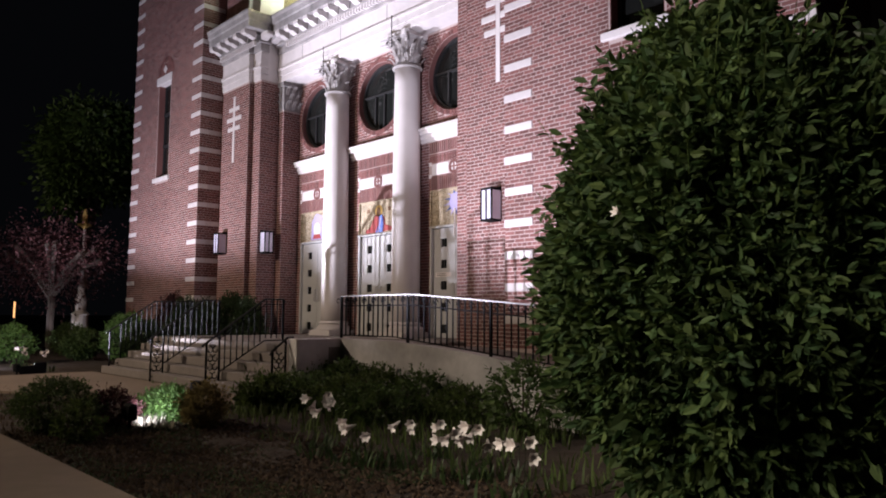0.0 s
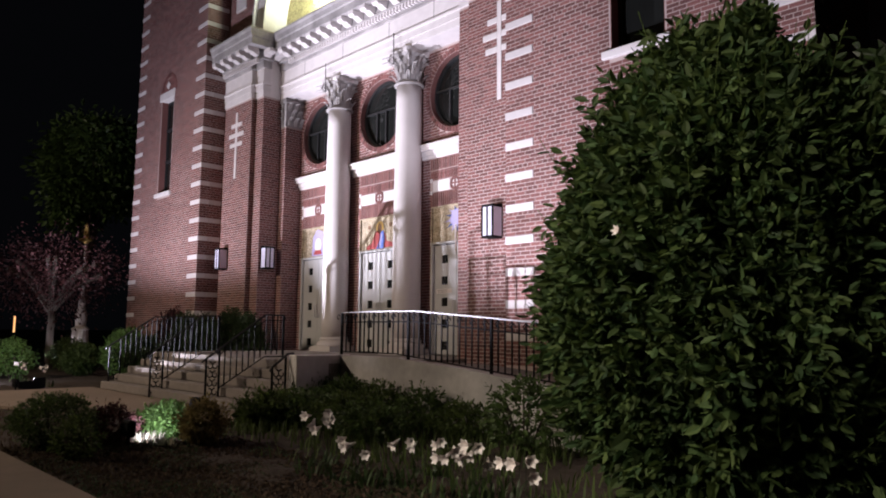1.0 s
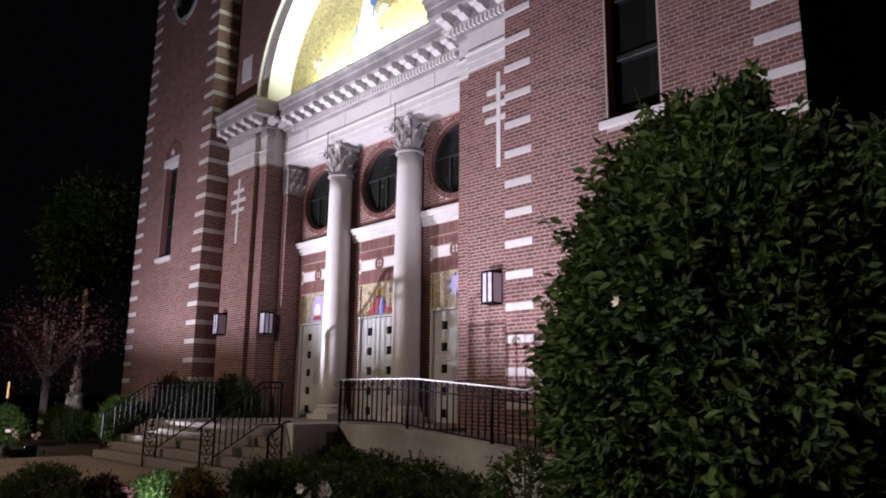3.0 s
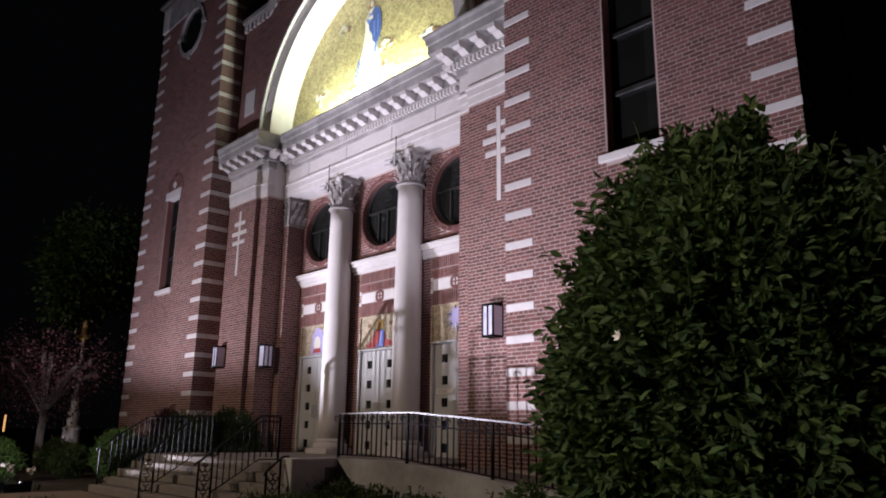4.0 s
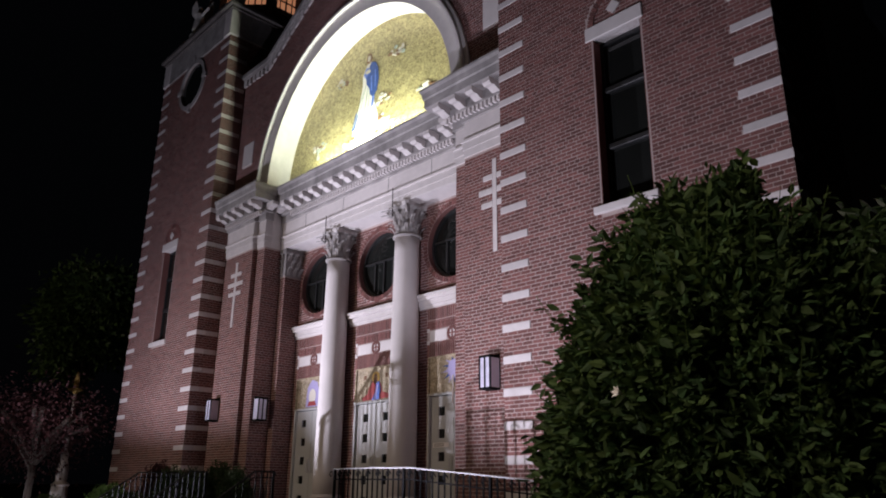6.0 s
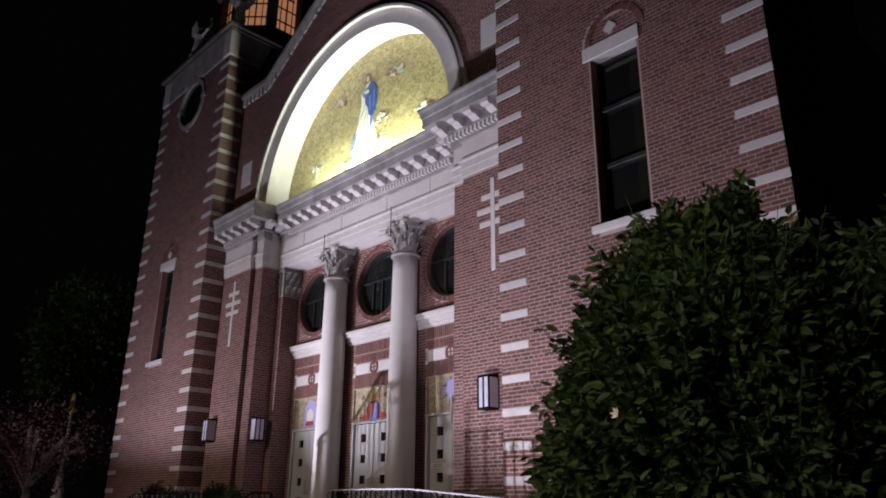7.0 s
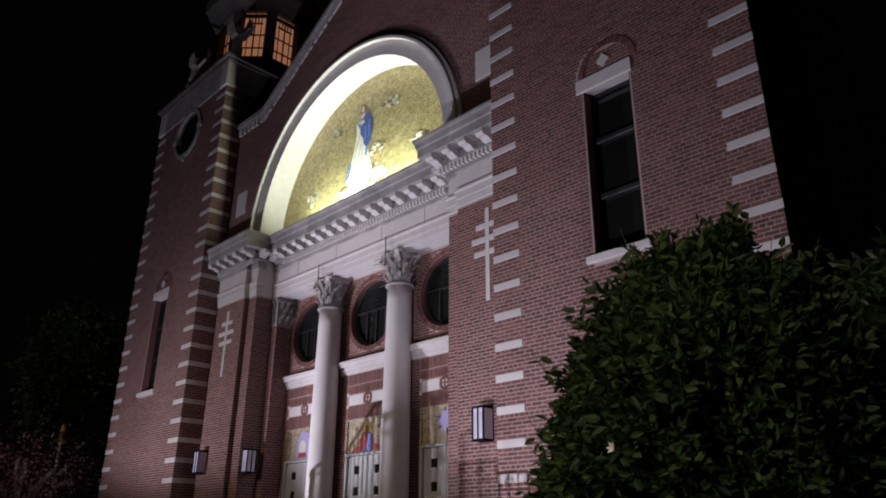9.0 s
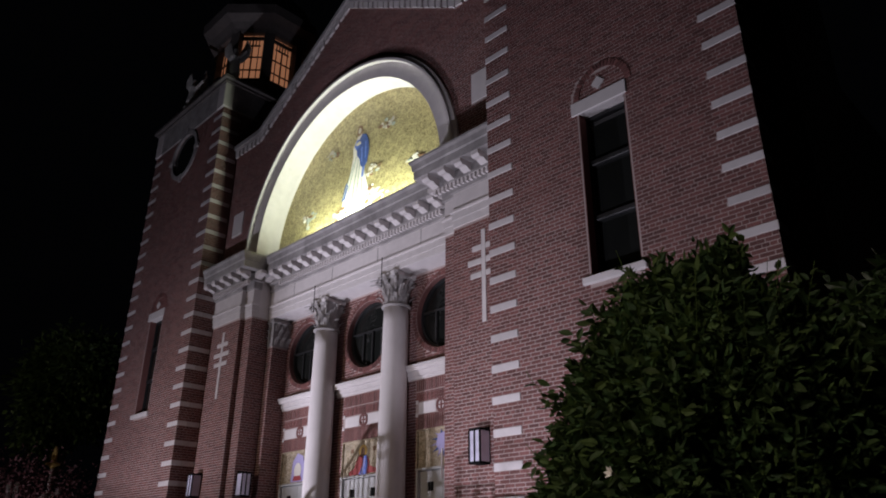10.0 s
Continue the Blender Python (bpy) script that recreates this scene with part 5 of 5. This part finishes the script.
def lily(at, seed, heads):
    r = random.Random(seed)
    t = thing("lily_clump", "clump of lilies with white trumpet flowers", "lily", "white lilies")
    x, y, z = at
    for i in range(heads):
        stems = bmesh.new()
        ox, oy, oz = r.uniform(-0.055, 0.055) * heads ** 0.5, r.uniform(-0.07, 0.07), r.uniform(-0.06, 0.06)
        top = Vector((x + ox, y + oy, z + oz))
        tube(stems, [(x + ox * 0.4, y + oy * 0.4, GROUND - 0.05), (x + ox * 0.8, y + oy * 0.8, (GROUND + z) / 2), top], 0.003, 4)
        way = Vector((r.uniform(-0.3, 1.2), r.uniform(-1.2, -0.5), r.uniform(-0.7, 0.1))).normalized()
        turn = way.to_track_quat("Z", "Y").to_matrix()
        bm = bmesh.new()
        for k in range(6):
            a = k * math.pi / 3
            rows = []
            for f, rad, w in ((0, 0.05, 0.04), (0.55, 0.12, 0.12), (0.9, 0.30, 0.16), (1.0, 0.46, 0.03)):
                rows.append([bm.verts.new(top + turn @ (Vector((rad * math.cos(a) - s * w * math.sin(a), rad * math.sin(a) + s * w * math.cos(a), f)) * 0.115)) for s in (-1, 0, 1)])
            for p, q in zip(rows, rows[1:]):
                for m in range(2):
                    bm.faces.new((p[m], p[m + 1], q[m + 1], q[m]))
        part("flower_head", bm, PETAL, t, "white trumpet flower")
        part("stem", stems, LEAF_DARK, t)
    spots = [(x + r.gauss(0, 0.13), y + r.gauss(0, 0.13), GROUND - 0.05) for _ in range(22)]
    blades("leaves", spots, 0.17, LEAF_DARK, t, seed, 0.8, 0.014)


for i, (x, y, h, heads) in enumerate(((-5.96, 4.04, 0.46, 3), (-6.29, 4.43, 0.48, 4), (-5.45, 4.12, 0.33, 3), (-5.28, 4.16, 0.27, 1), (-5.00, 4.26, 0.33, 1), (-5.23, 4.70, 0.33, 2), (-5.01, 4.73, 0.33, 2), (-4.38, 4.31, 0.33, 3), (-4.20, 4.40, 0.36, 5), (-4.16, 4.55, 0.33, 1), (-3.51, 4.15, 0.36, 4))):
    lily((x, y, GROUND + h), 40 + i, heads)

r = random.Random(9)
tufts = thing("bed_grass", "low mixed green leaves and blades filling the bed", "grass", kind="stuff")
# low growth along the ramp wall, thinner towards the open mulch
spots = []
while len(spots) < 2000:
    x, y = r.uniform(-9.9, -2.0), r.uniform(2.4, 7.15)
    dens = 1.0 if y > 4.7 else 0.15 if y > 4.1 else 0.0
    if x < -7.6 and y < 4.3 or x < -9.0 and y < 5.2:
        dens *= 0.15
    if r.random() < dens * (0.55 + 0.7 * noise.noise(Vector((x * 0.8, y * 0.8, 5)))):
        spots.append((x, y, GROUND - 0.06))
blades("blades", spots, 0.2, LEAF_GRASS, tufts, 61, 0.6, 0.011)
spots = [(r.uniform(-9.5, -1.6), r.uniform(2.15, 3.5), GROUND - 0.06) for _ in range(5200)]
blades("dry_blades", spots, 0.06, LEAF_DRY, tufts, 62, 1.4, 0.006)
spots = []
while len(spots) < 14000:
    x, y = r.uniform(-9.5, -1.4), r.uniform(2.15, 4.5)
    if noise.noise(Vector((x * 1.3, y * 1.6, 9))) > 0.02:
        spots.append((x, y, GROUND - 0.06))
blades("short_blades", spots, 0.05, LEAF_DARK, tufts, 65, 1.1, 0.006)
spots = [(r.uniform(-22, -7.5), r.uniform(2.2, 3.48), GROUND - 0.06) for _ in range(2500)]
blades("dry_blades", spots, 0.08, LEAF_DRY, tufts, 63, 1.2, 0.007)
for i, (x, y, a, h) in enumerate(((-10.20, 6.95, 0.47, 0.30), (-9.47, 6.95, 0.57, 0.30), (-8.60, 6.95, 0.58, 0.28), (-7.69, 6.95, 0.58, 0.26), (-6.82, 6.95, 0.58, 0.19), (-5.45, 6.47, 0.55, 0.42), (-9.77, 6.11, 0.48, 0.21), (-9.02, 5.91, 0.49, 0.23), (-8.12, 5.88, 0.49, 0.24), (-7.32, 5.77, 0.49, 0.22))):
    shrub("low_shrub", "low dark green shrub against the ramp wall", (x, y), (a, 0.45, h), 170, 6, 0.06, LEAF if i % 2 else LEAF_GRASS, 70 + i, group="shrubs along the ramp wall")
shrub("grassy_shrub", "upright shrub with narrow green leaves beside the steps", (-9.38, 5.47), (0.39, 0.39, 0.20), 160, 7, 0.09, LEAF_GRASS, 81, shape=0.22, shoots=0.6)
# round clipped bushes and others in the near bed
shrub("boxwood", "clipped round dark green boxwood bush", (-9.23, 2.67), (0.56, 0.51, 0.31), 1300, 6, 0.026, LEAF, 82, shoots=0.05)
shrub("barberry", "small dark reddish bush", (-9.18, 3.30), (0.34, 0.30, 0.22), 240, 6, 0.04, LEAF_RED, 83)
shrub("boxwood", "small green bush at the pavement edge", (-8.24, 2.62), (0.21, 0.21, 0.21), 90, 6, 0.05, LEAF_GRASS, 84)
shrub("low_hedge", "low hedge, leaf colour brightened for the floodlight on it", (-9.27, 4.01), (0.60, 0.30, 0.20), 560, 6, 0.045, LEAF_HEDGE_LIT, 85, shoots=0.1)
shrub("dry_shrub", "tawny half-dry shrub in the bed", (-8.36, 4.05), (0.27, 0.26, 0.25), 260, 6, 0.05, LEAF_TAWNY, 86)
# bark mulch over the open soil
mulch = thing("bark_mulch", "loose dark brown bark mulch over the bed", "mulch", kind="stuff")
q = np.random.RandomState(66)
n = 9000
p = np.stack([q.uniform(-9.5, -1.2, n), q.uniform(2.2, 4.6, n), np.full(n, GROUND - 0.035)], 1)
p = p[(p[:, 0] > -9.4) | (p[:, 1] < 3.5)]
n = len(p)
a, L = q.uniform(0, 6.28, n), q.uniform(0.015, 0.05, n)
e = np.stack([np.cos(a) * L, np.sin(a) * L, q.normal(0, 0.012, n)], 1)
s = np.stack([-np.sin(a) * L * 0.4, np.cos(a) * L * 0.4, q.normal(0, 0.006, n)], 1)
v = np.stack([p + e, p + s, p - e, p - s, p + np.array([0, 0, 0.018])], 1).reshape(-1, 3)
b = np.arange(n)[:, None] * 5
mesh_part("chips", v.tolist(), np.concatenate([b + np.array(k) for k in ((0, 1, 4), (1, 2, 4), (2, 3, 4), (3, 0, 4))]).tolist(), CHIP, mulch)["kind"] = "stuff"
# these stalks paint the bright spill on the ground beside the lamp
pale = thing("pale_grass", "grass stalks coloured pale for the floodlight spill", "grass", kind="stuff")
blades("blades", [(r.uniform(-9.42, -8.47), r.uniform(3.53, 3.80), GROUND - 0.05) for _ in range(220)], 0.13, LEAF_SPILL, pale, 64, 0.5, 0.008)
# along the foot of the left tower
for i, (x, y, a, h, mat) in enumerate(((-21.6, 7.9, 0.75, 0.62, LEAF_HEDGE_LIT), (-20.3, 7.6, 0.7, 0.68, LEAF_HEDGE_LIT), (-20.5, 8.9, 0.5, 0.98, LEAF_RED), (-19.4, 8.8, 0.75, 0.90, LEAF_DARK), (-18.3, 8.8, 0.75, 0.88, LEAF_DARK), (-17.5, 9.6, 0.7, 0.90, LEAF_DARK), (-18.4, 9.6, 0.5, 1.0, LEAF_DARK), (-18.6, 7.4, 0.6, 0.6, LEAF_DARK), (-22.8, 7.2, 0.7, 0.45, LEAF))):
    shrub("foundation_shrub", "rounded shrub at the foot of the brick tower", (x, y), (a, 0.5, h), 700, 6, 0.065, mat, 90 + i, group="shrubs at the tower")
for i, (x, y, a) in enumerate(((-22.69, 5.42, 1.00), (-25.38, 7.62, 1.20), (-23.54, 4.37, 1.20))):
    shrub("garden_hedge", "low green hedge of the side garden", (x, y), (a, 0.5, 0.52), 420, 6, 0.06, LEAF_HEDGE_LIT if i != 1 else LEAF, 100 + i, group="side garden hedges")
for i, (x, y) in enumerate(((-21.27, 5.29), (-19.86, 5.09), (-19.01, 5.27))):
    lily((x, y, GROUND + 0.42), 110 + i, 3)


def tree(name, label, at, trunk, crown, rad, count, size, mat, seed):
    t = thing(name, label, "tree")
    q = random.Random(seed)
    bm = bmesh.new()
    x, y = at
    tube(bm, [(x, y, GROUND - 0.1), (x + 0.1, y, trunk * 0.5), (x, y, trunk)], 0.03 * rad[0] + 0.03, 8)
    part("trunk", bm, BARK, t)
    ends = []
    for i in range(11):
        bm = bmesh.new()
        a = q.uniform(0, 6.28)
        e = (x + rad[0] * 0.75 * math.cos(a), y + rad[1] * 0.75 * math.sin(a), crown + rad[2] * q.uniform(-0.4, 0.7))
        ends.append(e)
        tube(bm, [(x, y, trunk * q.uniform(0.6, 1.0)), ((x + e[0]) / 2, (y + e[1]) / 2, (trunk + e[2]) / 2 + 0.2), e], 0.02 * rad[0] + 0.012, 5)
        part("limb", bm, BARK, t)
    anchors = []
    clumps = [Vector(e) for e in ends]
    for i in range(40):
        w = Vector((q.gauss(0, 1), q.gauss(0, 1), q.gauss(0, 1))).normalized() * q.uniform(0.5, 1.0)
        clumps.append(Vector((x + w.x * rad[0], y + w.y * rad[1], crown + w.z * rad[2])))
    for i in range(count):
        c = q.choice(clumps)
        w = Vector((q.gauss(0, 1), q.gauss(0, 1), q.gauss(0, 0.8)))
        anchors.append((c + w * rad[0] * 0.17, w.normalized()))
    leaf_cloud("crown", anchors, size, mat, t, seed, 0.5)
    return t


tree("garden_tree", "tall dark leafy tree beyond the church corner", (-38.0, 12.0), 4.6, 7.8, (2.6, 2.0, 2.7), 16000, 0.32, LEAF, 120)
tree("red_maple", "small dark red-leaved ornamental maple", (-27.4, 7.6), 0.7, 1.9, (3.0, 1.9, 1.15), 6500, 0.11, LEAF_RED, 121)
# monument in the side garden
mon = thing("monument", "pale garden statue column with a gilt finial", "monument")
bm = bmesh.new()
mx, my2 = -27.0, 8.45
lathe(bm, [(0.4, GROUND - 0.1), (0.4, GROUND + 0.4), (0.30, GROUND + 0.5), (0.26, -0.05), (0.30, 0.0), (0.17, 0.1), (0.19, 0.5), (0.11, 0.78), (0.12, 0.95), (0.05, 1.1), (0.04, 2.95)], mx, my2, 14)
part("shaft", bm, STATUE, mon)
bm = bmesh.new()
lathe(bm, [(0.05, 2.95), (0.10, 3.02), (0.24, 3.08), (0.22, 3.13), (0.09, 3.17), (0.08, 3.45), (0.05, 3.6), (0.02, 3.68)], mx, my2, 10)
part("finial", bm, GILT, mon, "gilt finial")
post = thing("garden_light", "thin bollard light glowing amber in the garden", "garden light")
part("stem", solid([(-31.3, -31.24, 7.4, 7.46, GROUND - 0.1, -0.15)]), IRON, post)
part("glass", solid([(-31.295, -31.245, 7.405, 7.455, -0.15, 0.45)]), glow("amber_lamp", (1.0, 0.5, 0.2), 1.2), post, "glowing amber tube")
for (x, y, z), to, watts, cone, cutoff in FLOODS:
    f = thing("ground_floodlight", "small black ground floodlight in the bed", "floodlight", "garden floodlights")
    part("housing", solid([(x - 0.12, x + 0.12, y - 0.14, y - 0.04, z - 0.1, z + 0.08)], 0.02), IRON, f)
    part("stake", solid([(x - 0.015, x + 0.015, y - 0.1, y - 0.07, GROUND - 0.1, z - 0.1)]), IRON, f)
    # plate added only to block the low beam and shade steps and wall foot
    if cutoff:
        way = Vector((to[0] - x, to[1] - y, 0)).normalized()
        plate = solid([(-0.42, -0.03, 0.3, 0.306, GROUND - z - 0.05, 0.3 * cutoff[0]), (-0.0295, 0.42, 0.3, 0.306, GROUND - z - 0.05, 0.3 * cutoff[1])])
        bmesh.ops.transform(plate, verts=plate.verts[:], matrix=Matrix.Translation((x, y, z)) @ Matrix.Rotation(math.atan2(-way.x, way.y), 4, "Z"))
        part("glare_shield", plate, IRON, f)
